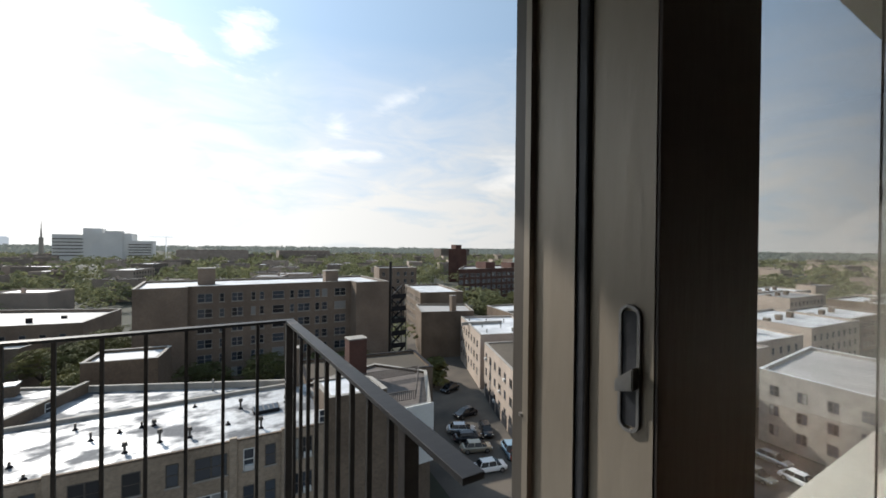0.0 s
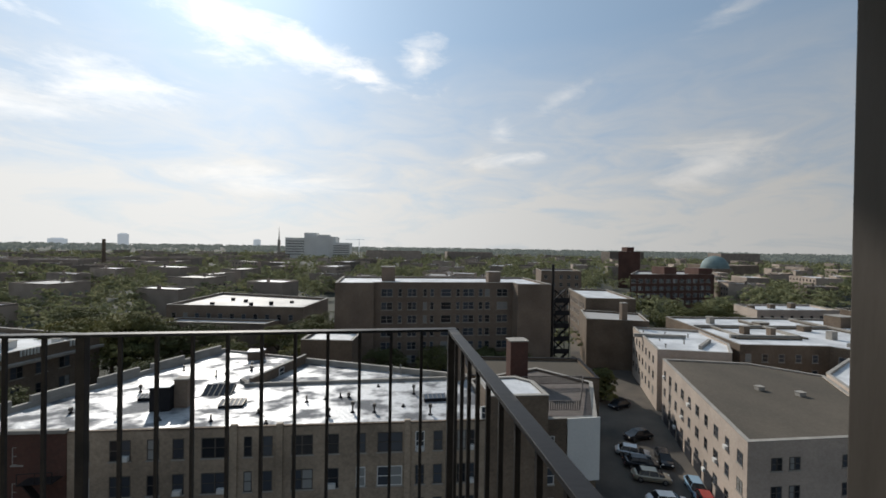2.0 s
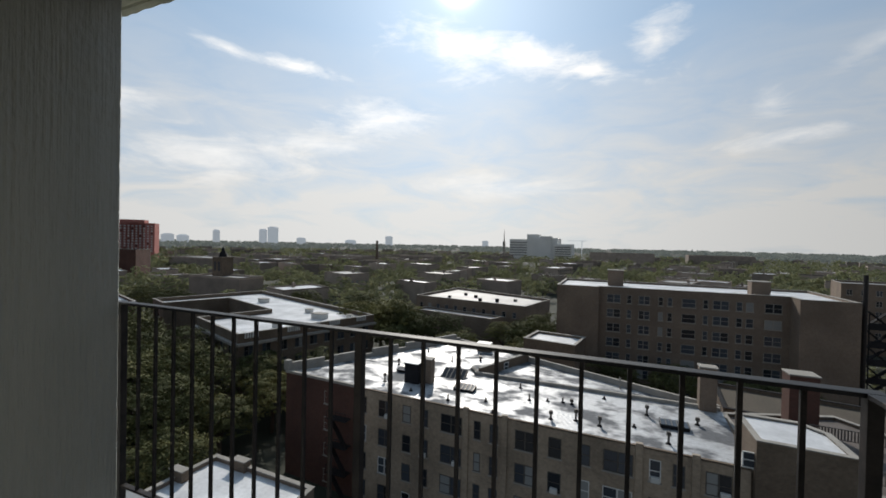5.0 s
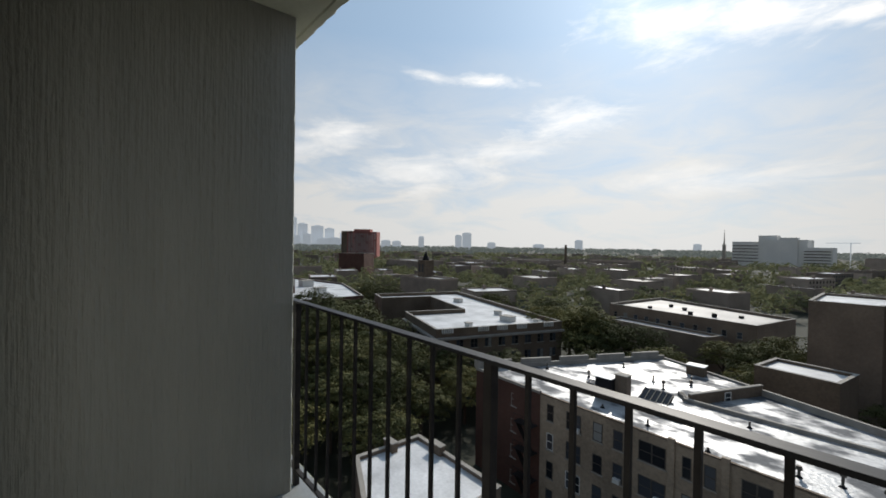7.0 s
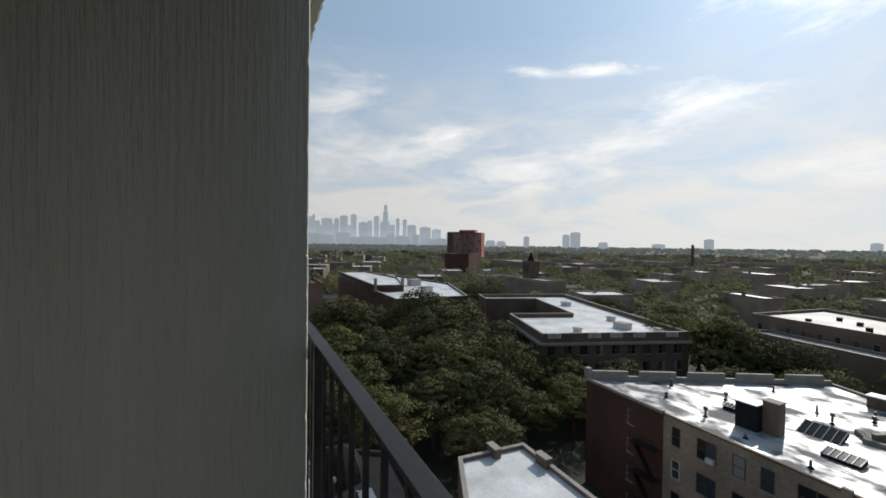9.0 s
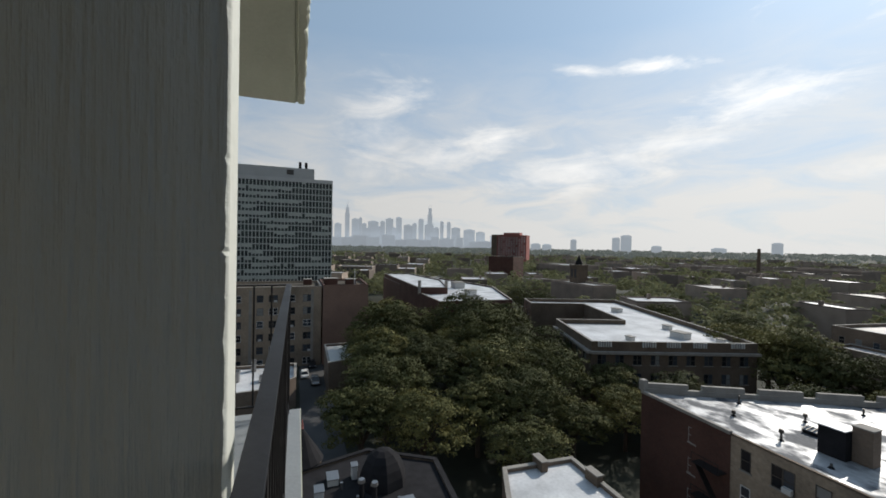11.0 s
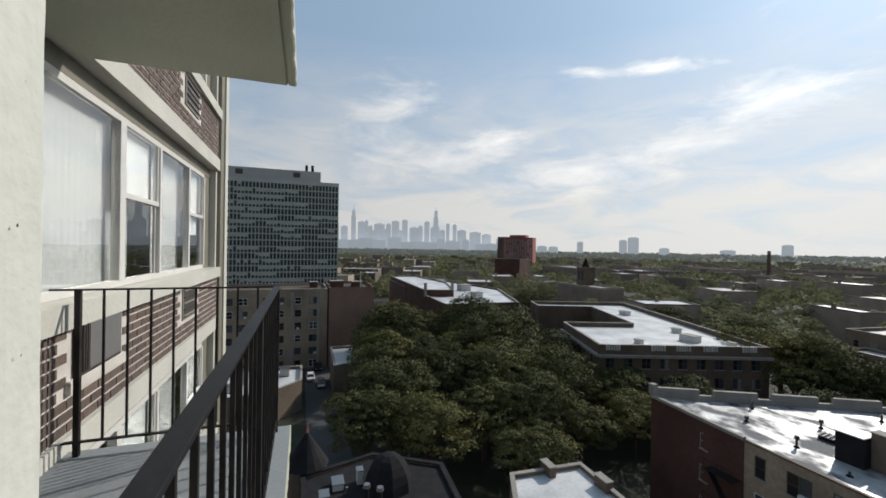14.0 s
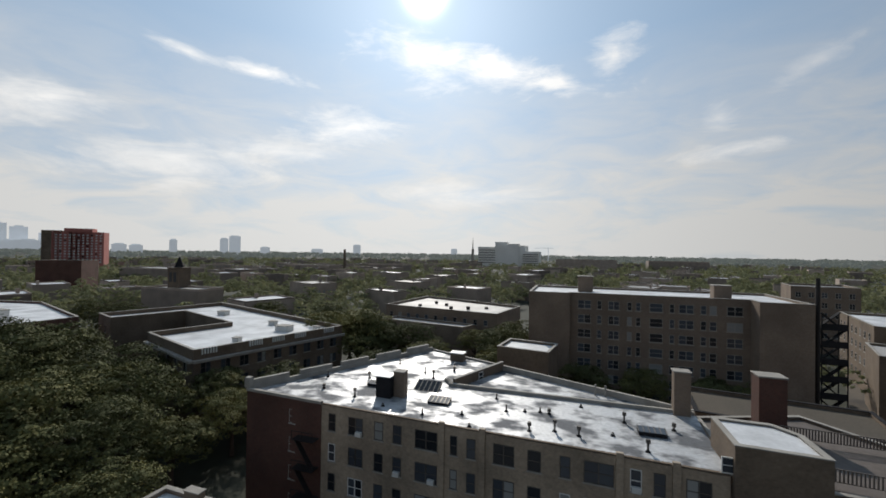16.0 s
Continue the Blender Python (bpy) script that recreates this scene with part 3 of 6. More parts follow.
def sliding_door():
    d = thing("door_1", "open sliding balcony door with bronze aluminium frame and glass", "door", (0, -0.4, 0), kind="structure")

    def put(name, bm, m, label="", to=None):
        bmesh.ops.translate(bm, vec=(0, 0.4, 0), verts=bm.verts)
        return part(name, bm, m, to or d, label)

    # fixed jamb, farther out: a stepped section with a thin lip
    jamb = [(0.0, -0.393), (0.0, -0.345), (0.006, -0.345), (0.006, -0.322), (-0.002, -0.322), (-0.002, -0.312), (0.05, -0.312), (0.05, -0.393)]
    put("jamb", profile(jamb[::-1], 0.0, LINTEL), BRONZE)
    # Outermost strip, coloured darker than the jamb behind it.
    put("outer_guide", box(0.003, 0.05, -0.3118, -0.287, 0.0, LINTEL, 0.001), DARKBRONZE, "darker bronze outer strip")
    put("outer_stile", box(0.0505, 0.20, -0.39, -0.34, 0.0, LINTEL, 0.002), STILE)
    put("gasket", box(0.002, 0.05, -0.4075, -0.3935, 0.0, LINTEL, 0.003), RUBBER)
    # the sliding leaf: its edge with the pull, its wide dark stile and its pane
    leaf = put("sliding_leaf", profile([(0.0, -0.4865), (0.204, -0.4865), (0.204, -0.4085), (0.008, -0.4085), (0.008, -0.432), (0.0, -0.432)], 0.02, LINTEL - 0.01), BRONZE, "bronze aluminium leaf edge")
    # Thin plate added to carry the shaded face's dark colour.
    put("stile_cover", box(0.001, 0.204, -0.4905, -0.4867, 0.02, LINTEL - 0.01, 0.001), STILE, "shade-darkened bronze stile face")
    put("leaf_rail", box(0.204, 1.20, -0.485, -0.43, 0.02, 0.12, 0.002), STILE)
    put("leaf_rail", box(0.204, 1.20, -0.485, -0.43, LINTEL - 0.1, LINTEL - 0.01, 0.002), STILE)
    put("leaf_stile", box(1.20, 1.28, -0.485, -0.43, 0.02, LINTEL - 0.01, 0.002), STILE)
    pane = put("pane", box(0.204, 1.20, -0.462, -0.456, 0.12, LINTEL - 0.1), GLASS)
    pane.visible_shadow = False
    fixed = put("fixed_pane", box(1.30, 3.98, -0.368, -0.362, 0.53, LINTEL - 0.04), GLASS)
    fixed.visible_shadow = False
    put("head_track", box(DOOR_X0 - 0.04, 3.98, -0.50, -0.28, LINTEL - 0.008, LINTEL - 0.002, 0), BRONZE)
    put("sill_track", box(DOOR_X0 - 0.04, 1.20, -0.50, -0.28, -0.003, 0.018, 0.002), BRONZE)
    put("jamb", box(DOOR_X0 - 0.045, DOOR_X0, -0.50, -0.30, 0.018, LINTEL - 0.01, 0.002), BRONZE)
    # finger pull with its lever, on the leaf's edge
    pull = bmesh.new()
    zc, half, yc = 1.302, 0.062, -0.463
    ring_o, ring_i = [], []
    for k in range(28):
        a = 2 * math.pi * k / 28
        s = half - 0.011 if math.sin(a) > 0 else -(half - 0.011)
        ring_o.append((yc + 0.0115 * math.cos(a), zc + s + 0.0115 * math.sin(a)))
        ring_i.append((yc + 0.0085 * math.cos(a), zc + s + 0.0085 * math.sin(a)))
    rows = []
    for x, pts in ((-0.0004, ring_o), (-0.0035, ring_o), (-0.0035, ring_i), (0.012, ring_i)):
        rows.append([pull.verts.new((x, y, z)) for y, z in pts])
    for a, b in zip(rows, rows[1:]):
        for k in range(28):
            pull.faces.new((a[k], a[(k + 1) % 28], b[(k + 1) % 28], b[k]))
    bmesh.ops.recalc_face_normals(pull, faces=pull.faces)
    handle = put("finger_pull", pull, STEEL, "worn steel finger pull", leaf)
    put("pull_recess", box(-0.0016, -0.0009, yc - 0.0085, yc + 0.0085, zc - half + 0.006, zc + half - 0.006), RUBBER, "", leaf)
    lever = bmesh.new()
    prof = [(yc - 0.010, zc + 0.004), (yc + 0.010, zc - 0.012), (yc + 0.010, zc - 0.024), (yc - 0.010, zc - 0.018)]
    a = [lever.verts.new((-0.012, y, z)) for y, z in prof]
    b = [lever.verts.new((0.004, y, z)) for y, z in prof]
    lever.faces.new(a)
    lever.faces.new(b[::-1])
    for k in range(4):
        lever.faces.new((a[k], b[k], b[(k + 1) % 4], a[(k + 1) % 4]))
    bmesh.ops.recalc_face_normals(lever, faces=lever.faces)
    bmesh.ops.bevel(lever, geom=lever.edges[:], offset=0.0012, segments=2, affect="EDGES")
    put("latch_lever", lever, STEEL, "steel latch lever", leaf)
    put("screw", cyl(-0.001, -0.31, 1.20, 1.203, 0.004), STEEL)


sliding_door()


# ---- the neighbouring front: brick spandrels, sills and windows ----
BAY_X0, BAY_X1 = -10.67, -3.06


def pleats(x0, x1, y, z0, z1, pitch=0.09, deep=0.025):
    bm = bmesh.new()
    n = max(6, int((x1 - x0) / pitch * 4))
    lo, hi = [], []
    for i in range(n + 1):
        x = x0 + (x1 - x0) * i / n
        yy = y + deep * math.sin(i * math.pi / 2 + 0.4 * math.sin(i * 0.7))
        lo.append(bm.verts.new((x, yy, z0)))
        hi.append(bm.verts.new((x, yy, z1)))
    for i in range(n):
        f = bm.faces.new((lo[i], lo[i + 1], hi[i + 1], hi[i]))
        f.smooth = True
    bmesh.ops.solidify(bm, geom=bm.faces[:], thickness=0.003)
    return bm


def bay_window(z0):
    w = thing("window_front", "white aluminium window row with sliding sashes and curtains", "window", (-7.0, -0.13, z0 + 0.97), group="window rows of the front", kind="structure")
    ox, oy, oz = -7.0, -0.13, z0 + 0.97

    def put(name, bm, m, label="", to=None):
        bmesh.ops.translate(bm, vec=(-ox, -oy, -oz), verts=bm.verts)
        return part(name, bm, m, to or w, label)

    zb, zt = z0 + 0.985, z0 + 2.52
    y0, y1 = -0.17, -0.10
    put("bottom_rail", box(-10.15, BAY_X1 - 0.01, y0, y1 - 0.01, zb - 0.012, zb + 0.05, 0.003), WHITEFRAME)
    put("head", box(-10.15, BAY_X1 - 0.01, y0, y1 - 0.01, zt - 0.06, zt, 0.003), WHITEFRAME)
    put("header", box(-10.56, BAY_X1 - 0.01, -0.2, -0.112, zt + 0.003, z0 + 2.672, 0.004), OLIVE, "olive-grey band over the window")
    xs = (-3.09, -4.4, -6.98, -8.0, -9.22, -10.12)
    for x, wd in zip(xs, (0.06, 0.07, 0.12, 0.06, 0.07, 0.06)):
        put("mullion", box(x - wd / 2, x + wd / 2, y0 - 0.003, y1 + 0.004, zb + 0.05, zt - 0.06, 0.003), WHITEFRAME)
    for i in range(5):
        a, b = xs[i + 1] + 0.035, xs[i] - 0.035
        if i in (0, 1, 3):
            p = put("pane", box(a, b, -0.140, -0.134, zb + 0.05, zt - 0.06), GLASS)
            p.visible_shadow = False
        else:
            mid = z0 + 1.81
            put("meeting_rail", box(a, b, -0.155, -0.105, mid - 0.025, mid + 0.025, 0.003), WHITEFRAME)
            # Pale sheet behind the upper part of the sash opening.
            put("roller_blind", box(a + 0.04, b - 0.04, -0.205, -0.2, mid - (0.02 if i == 2 else 0.3), zt - 0.06), CURTAIN, "pale sheet behind the upper sash")
            for q0, q1, yy in ((zb + 0.05, mid - 0.025, -0.148), (mid + 0.025, zt - 0.06, -0.125)):
                sash = put("sash", box(a, a + 0.03, yy - 0.015, yy + 0.012, q0, q1, 0.002), WHITEFRAME)
                put("sash", box(b - 0.03, b, yy - 0.015, yy + 0.012, q0, q1, 0.002), WHITEFRAME)
                p = put("pane", box(a + 0.03, b - 0.03, yy - 0.003, yy + 0.003, q0, q1), GLASS, "", sash)
                p.visible_shadow = False
    put("end_panel", box(-10.56, -10.155, y0, y1 - 0.02, zb - 0.012, zt, 0.004), OLIVE, "olive-grey end panel")
    cl = thing("curtain", "pale closed curtain hanging behind the window", "curtain", (-7, -0.35, zb), group="curtains of the front")
    # Curtain cloth, widened to stand in for sky reflected in the panes.
    for a, b, yy, deep in ((-6.93, -3.15, -0.215, 0.004), (-7.6, -7.15, -0.30, 0.025), (-9.2, -8.12, -0.24, 0.006)):
        bm = pleats(a, b, yy, zb, zt + 0.02, 0.09, deep)
        bmesh.ops.translate(bm, vec=(7, 0.35, -zb), verts=bm.verts)
        part("cloth", bm, CURTAIN, cl)


def louvre(x0, x1, z0, z1, y, label):
    v = thing("wall_vent", label, "vent", ((x0 + x1) / 2, y, z0), group="wall vents")
    ox, oz = (x0 + x1) / 2, z0
    part("frame", box(x0 - ox - 0.02, x1 - ox + 0.02, -0.02, 0.012, -0.02, z1 - oz + 0.02, 0.003), STONE, v)
    part("backing", box(x0 - ox, x1 - ox, 0.0125, 0.014, 0, z1 - oz), DARKMETAL, v)
    n = 5
    for k in range(n):
        z = (k + 0.5) * (z1 - z0) / n
        part("slat", bar((x0 - ox, 0.022, z), (x1 - ox, 0.022, z), 0.02, 0.012), DARKMETAL if k % 2 else STONE, v)


def air_conditioner(z0):
    a = thing("air_conditioner", "old through-wall air conditioner in a dark sleeve", "air conditioner", (-6.28, 0.0, z0 + 0.45), group="air conditioners of the front")
    part("sleeve", box(-0.33, 0.33, -0.12, 0.035, 0.0, 0.40, 0.006), DARKMETAL, a)
    part("grille", box(-0.29, 0.22, 0.036, 0.05, 0.03, 0.36, 0.004), mat("grey plastic grille", (0.16, 0.155, 0.15), 0.6), a)
    for k in range(3):
        part("fin", box(0.235 + k * 0.03, 0.25 + k * 0.03, 0.036, 0.052, 0.03, 0.36, 0.002), DARKMETAL, a)
    part("ledge", box(-0.42, 0.42, -0.02, 0.03, -0.09, -0.002, 0.01), MORTAR, a, "crumbling mortar ledge")


wall("wall_piers", "cream painted concrete piers and beams of the front",
     [(BAY_X0 - 0.02, -10.57, -0.25, -0.02, -3.0, 6.2), (-11.25, -10.98, -0.6, 0.062, -9, 14)], CREAM)
# Return is coloured darker than the cream pier beside it.
wall("wall_pier_side", "darker olive-grey return of the end pier", [(-10.975, -10.695, -0.6, 0.036, -9, 14)], OLIVE)
wall("wall_room_far", "inner wall behind the windows, dimness put into its colour", [(BAY_X0, BAY_X1, -2.6, -2.5, -3, 6.2), (BAY_X0 - 0.1, BAY_X0, -2.6, -0.25, -3, 6.2)], PLASTER)
for k, z0 in enumerate((-STOREY, 0.0, STOREY)):
    s = "below" if k == 0 else "level" if k == 1 else "above"
    wall("wall_beam_" + s, "cream painted concrete beam over the windows", [(BAY_X0, BAY_X1, -0.24, 0.03, z0 - 0.105, z0 + 0.10)], CREAM)
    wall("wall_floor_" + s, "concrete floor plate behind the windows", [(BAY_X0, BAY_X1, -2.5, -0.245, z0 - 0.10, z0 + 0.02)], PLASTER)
    wall("window_sill_" + s, "cream painted stone window sill", [(BAY_X0, BAY_X1, -0.24, 0.055, z0 + 0.805, z0 + 0.97)], CREAM)
    bay_window(z0)
    if k < 2:
        air_conditioner(z0)
    louvre(-9.18, -8.54, z0 + 0.40, z0 + 0.80, 0.0, "square louvred vent in the brick spandrel")


# ---- the ground and the lot ----
def ground_sheet():
    bm = bmesh.new()
    r = 4700
    vs = [bm.verts.new((r * math.cos(a), r * math.sin(a), GROUND)) for a in (2 * math.pi * k / 64 for k in range(64))]
    bm.faces.new(vs)
    return tagged(link("ground", bm, GRASS), "dark ground of lawns and leaf litter between houses", "ground", kind="structure")


ground_sheet()


def strip(name, poly, z, material, label, category):
    return tagged(link(name, prism(poly, GROUND - 0.2, GROUND + z), material), label, category, kind="structure")


strip("road", [(22.5, 20), (40, 20), (120, 200), (98, 200), (26.0, 52)], 0.02, ALLEY, "patched asphalt lot and alley between the buildings", "road")
strip("pavement", [(40.5, 20), (43, 20), (125, 204), (120.6, 200)], 0.12, PAVING, "concrete pavement beside the alley", "pavement")
strip("road_side", [(44, 8), (70.5, 8), (72.5, 31), (44, 32)], 0.02, ALLEY, "patched asphalt yard beside the white corner house", "road")
strip("road_street", [(-160, 1.9), (-14, 2.4), (-14, 9), (-160, 6.4)], 0.02, ASPHALT, "shaded asphalt street under the trees", "road")
strip("road_yard", [(-22, 8), (22.4, 8), (22.4, 33), (-22, 33)], 0.03, PAVING, "concrete yard below the balcony", "pavement")


# ---- buildings ----
def inset(poly, d):
    """The polygon drawn in by d (counter-clockwise)."""
    out = []
    n = len(poly)
    for i in range(n):
        p0, p1, p2 = (Vector(poly[j % n]) for j in (i - 1, i, i + 1))
        a, b = (p1 - p0).normalized(), (p2 - p1).normalized()
        na, nb = Vector((-a.y, a.x)), Vector((-b.y, b.x))
        m = (na + nb).normalized()
        out.append(tuple(p1 + m * (d / max(0.3, m.dot(na)))))
    return out


def ring_prism(outer, inner, z0, z1):
    bm = bmesh.new()
    n = len(outer)
    a, b = [[bm.verts.new((x, y, z)) for x, y in outer] for z in (z0, z1)]
    c, d = [[bm.verts.new((x, y, z)) for x, y in inner] for z in (z0, z1)]
    for i in range(n):
        j = (i + 1) % n
        bm.faces.new((a[i], a[j], b[j], b[i]))
        bm.faces.new((b[i], b[j], d[j], d[i]))
        bm.faces.new((d[i], d[j], c[j], c[i]))
    return bm


WINDOW_MESHES = {}


def window_in(house, origin, along, x, z, w, h, sashes=1, frame=None, sill=True, air=False):
    """A window on a wall that starts at origin and runs along; x, z: its lower middle. Frame, panes and sill stand proud of each other."""
    frame = frame or WHITEFRAME
    key = (round(w, 2), round(h, 2), sashes, frame.name)
    if key not in WINDOW_MESHES:
        t = 0.07
        xs, opens = [-w / 2, -w / 2 + t], []
        for k in range(sashes):
            opens.append(len(xs) - 1)
            right = -w / 2 + w * (k + 1) / sashes
            xs += [right - 0.06, right + 0.06] if k < sashes - 1 else [w / 2 - t, w / 2]
        zs = [0, t, h * 0.5 - 0.035, h * 0.5 + 0.035, h - t, h]
        fb = bmesh.new()
        grid = [[fb.verts.new((xx, -0.05, zz)) for zz in zs] for xx in xs]
        for p in range(len(xs) - 1):
            for q in range(5):
                if not (p in opens and q in (1, 3)):
                    fb.faces.new((grid[p][q], grid[p + 1][q], grid[p + 1][q + 1], grid[p][q + 1]))
        got = bmesh.ops.extrude_face_region(fb, geom=fb.faces[:])
        bmesh.ops.translate(fb, vec=(0, 0.09, 0), verts=[g for g in got["geom"] if isinstance(g, bmesh.types.BMVert)])
        bmesh.ops.recalc_face_normals(fb, faces=fb.faces)
        m1 = bpy.data.meshes.new("window_frame")
        fb.to_mesh(m1)
        fb.free()
        m1.materials.append(frame)
        pb = bmesh.new()
        add_box(pb, -w / 2 / sashes + t * 0.8, w / 2 / sashes - t * 0.8, -0.02, 0.012, t, h - t)
        m2 = bpy.data.meshes.new("pane")
        pb.to_mesh(m2)
        pb.free()
        m2.materials.append(CITYPANE)
        sb = bmesh.new()
        add_box(sb, -w / 2 - 0.1, w / 2 + 0.1, -0.03, 0.09, -0.13, -0.004)
        m3 = bpy.data.meshes.new("sill")
        sb.to_mesh(m3)
        sb.free()
        m3.materials.append(STONE)
        WINDOW_MESHES[key] = (m1, m2, m3)
    m1, m2, m3 = WINDOW_MESHES[key]
    o, d = Vector((*origin, 0)), Vector((*along, 0)).normalized()
    out = Vector((d.y, -d.x, 0))
    place = Matrix.Translation(o + d * x + Vector((0, 0, z)) - Vector(house.location)) @ Matrix(((d.x, -out.x * -1, 0, 0), (d.y, out.y, 0, 0), (0, 0, 1, 0), (0, 0, 0, 1)))
    f = new("window", m1)
    f.parent = house
    f.matrix_basis = place
    for k in range(sashes):
        p = new("pane", m2)
        p.parent = f
        p.location = (-w / 2 + w * (k + 0.5) / sashes, 0.0, 0)
    if sill:
        s = new("sill", m3)
        s.parent = f
    if air:
        a = part("air_conditioner", box(-0.33, 0.33, 0.02, 0.36, 0.0, 0.42, 0.02), PALEWALL, f, "pale window air conditioner")
        a.location = (w / 4 if sashes > 1 else 0, 0, 0.05)
    return f


def building(name, label, poly, z1, wall_m, roof_m, parapet=0.5, category="building", coping=None, z0=GROUND):
    cx, cy = sum(p[0] for p in poly) / len(poly), sum(p[1] for p in poly) / len(poly)
    b = thing(name, label, category, (cx, cy, z0))
    local = [(x - cx, y - cy) for x, y in poly]
    part("wall", prism(local, 0, z1 - z0, top=False), wall_m, b)
    inn = inset(local, 0.35)
    part("roof", prism(inn, z1 - z0 - 0.5, z1 - z0 + 0.0), roof_m, b)
    part("parapet", ring_prism(local, inn, z1 - z0, z1 - z0 + parapet), wall_m, b)
    part("coping", ring_prism(inset(local, -0.05), inset(local, 0.40), z1 - z0 + parapet, z1 - z0 + parapet + 0.08), coping or STONE, b)
    return b


def on(house, name, bm, material, label=""):
    """A part of a house that is given in world places."""
    bmesh.ops.translate(bm, vec=-Vector(house.location), verts=bm.verts)
    return part(name, bm, material, house, label)


# the apartment house with the silver roof
SR = -14.95
silver = thing("apartment_house", "four-storey sooty brick apartment house with shining silver roof", "apartment building", (-10, 48, GROUND))
PLAN = [(-37.3, 38.6), (-26.8, 37.9), (9.6, 36.3), (10.4, 49.2), (-23.7, 64.2)]
STEP_A, STEP_B, STEP_C = (-15.4, 48.6), (-11.1, 58.6), (10.2, 48.2)     # the lower roof behind the fire wall
LOW_ROOF = SR - 0.45


def flat_face(poly, z):
    bm = bmesh.new()
    bm.faces.new([bm.verts.new((x, y, z)) for x, y in poly])
    bm.normal_update()
    bmesh.ops.triangulate(bm, faces=bm.faces[:])
    return bm


on(silver, "roof", flat_face(PLAN[:3] + [(10.3, 48.0), STEP_C, STEP_A, STEP_B, PLAN[4]], SR), SILVER, "silver-coated roof with dark puddle stains")
on(silver, "lower_roof", flat_face([STEP_A, STEP_C, PLAN[3], STEP_B], LOW_ROOF), SILVER, "lower silver roof behind the fire wall")
on(silver, "wall", prism(PLAN[1:], GROUND, SR - 2.3, top=False), SOOTBRICK)
on(silver, "front_wall", bar((-26.8, 38.06, (GROUND + SR) / 2 - 0.03), (9.6, 36.46, (GROUND + SR) / 2 - 0.03), 0.34, SR - GROUND - 0.06, bevel=0), FRONTBRICK, "weathered tan brick front wall")
on(silver, "end_wall", bar((9.76, 36.5, SR - 1.25), (10.3, 46.8, SR - 1.25), 0.3, 2.4, bevel=0), SOOTBRICK)
on(silver, "red_wall", prism([(-37.32, 38.58), (-26.82, 37.85), (-26.82, 45), (-23.66, 64.24), (-23.78, 64.24)], GROUND, SR - 0.04, top=False), REDBRICK, "dark red brick side wall")
rear_a, rear_b = Vector((*PLAN[4], 0)), Vector((*PLAN[3], 0))
on(silver, "rear_wall", bar(rear_a + Vector((0, 0, SR - 1.1)), rear_b + Vector((0, 0, SR - 1.1)), 0.4, 2.7, bevel=0.02), STONE, "pale rear parapet wall")
step_a, step_b = Vector((*STEP_A, 0)), Vector((*STEP_B, 0))
on(silver, "step_wall", bar(step_a + Vector((0, 0, SR - 0.5)), step_b + Vector((0, 0, SR - 0.5)), 0.3, 2.4, bevel=0), SOOTBRICK, "brick wall down to the lower roof")
on(silver, "step_coping", bar(step_a + Vector((0, 0, SR + 0.755)), step_b + Vector((0, 0, SR + 0.755)), 0.42, 0.1, bevel=0.02), STONE)
along_step = (step_b - step_a).normalized()
for x in (5.4, 8.2):
    window_in(silver, (STEP_A[0] + along_step.y * 0.16, STEP_A[1] - along_step.x * 0.16), tuple(along_step.xy), x, SR - 0.7, 0.95, 1.2)
fire = bmesh.new()
for k in range(7):
    add_box(fire, -16.9 + 0.16 * k, -16.6 + 0.16 * k + 0.2, 49.6 - 0.2 * k, 49.9 - 0.2 * k, SR, SR + 0.4)
add_box(fire, -15.9, 10.2, 48.05, 48.4, LOW_ROOF - 0.5, SR + 0.36)
on(silver, "fire_wall", fire, STONE, "low stone-capped wall across the roof")
on(silver, "front_lip", bar((-26.8, 37.98, SR + 0.05), (9.6, 36.38, SR + 0.05), 0.28, 0.12, bevel=0.02), SOOTBRICK)
tile = None
for k in range(74):
    q = Vector((-26.6, 37.93, SR + 0.13)).lerp(Vector((9.5, 36.34, SR + 0.13)), k / 73)
    if tile is None:
        tile = part("coping_tile", box(-0.21, 0.21, -0.17, 0.17, -0.025, 0.03, 0.015), STONE, silver)
    else:
        same_part("coping_tile", tile, silver, Matrix())
    silver.children[-1].matrix_basis = Matrix.Translation(q - Vector(silver.location)) @ Matrix.Rotation(radians(-2.5), 4, "Z")
on(silver, "parapet", bar((*PLAN[0], SR + 0.15), (*PLAN[1], SR + 0.15), 0.4, 0.3, bevel=0.02), STONE)
on(silver, "parapet", bar((*PLAN[0], SR + 0.27), (*PLAN[4], SR + 0.27), 0.4, 0.55, bevel=0.02), STONE)
side0, side1 = Vector((*PLAN[0], SR)), Vector((*PLAN[4], SR))
for k in range(5):
    p, q = side0.lerp(side1, 0.02 + k * 0.2), side0.lerp(side1, 0.17 + k * 0.2)
    on(silver, "raised_parapet", bar(p + Vector((-0.1, 0, 0.75)), q + Vector((-0.1, 0, 0.75)), 0.45, 0.75, bevel=0.03), STONE)
on(silver, "corner_finial", box(-37.6, -36.9, 38.4, 39.1, SR + 0.3, SR + 1.5, 0.1), STONE, "pale stone corner finial")
COLUMNS = ((-25.47, 0.85, 1), (-22.6, 1.7, 2), (-19.93, 1.0, 1), (-17.87, 0.95, 1), (-14.8, 2.3, 2), (-12.03, 0.7, 1), (-10.35, 0.85, 1), (-7.34, 1.9, 2), (-4.67, 1.15, 1),
           (-2.11, 0.85, 1), (0.52, 2.3, 2), (3.28, 0.85, 1), (4.96, 0.85, 1), (7.6, 1.7, 2))
rnd = random.Random(12)
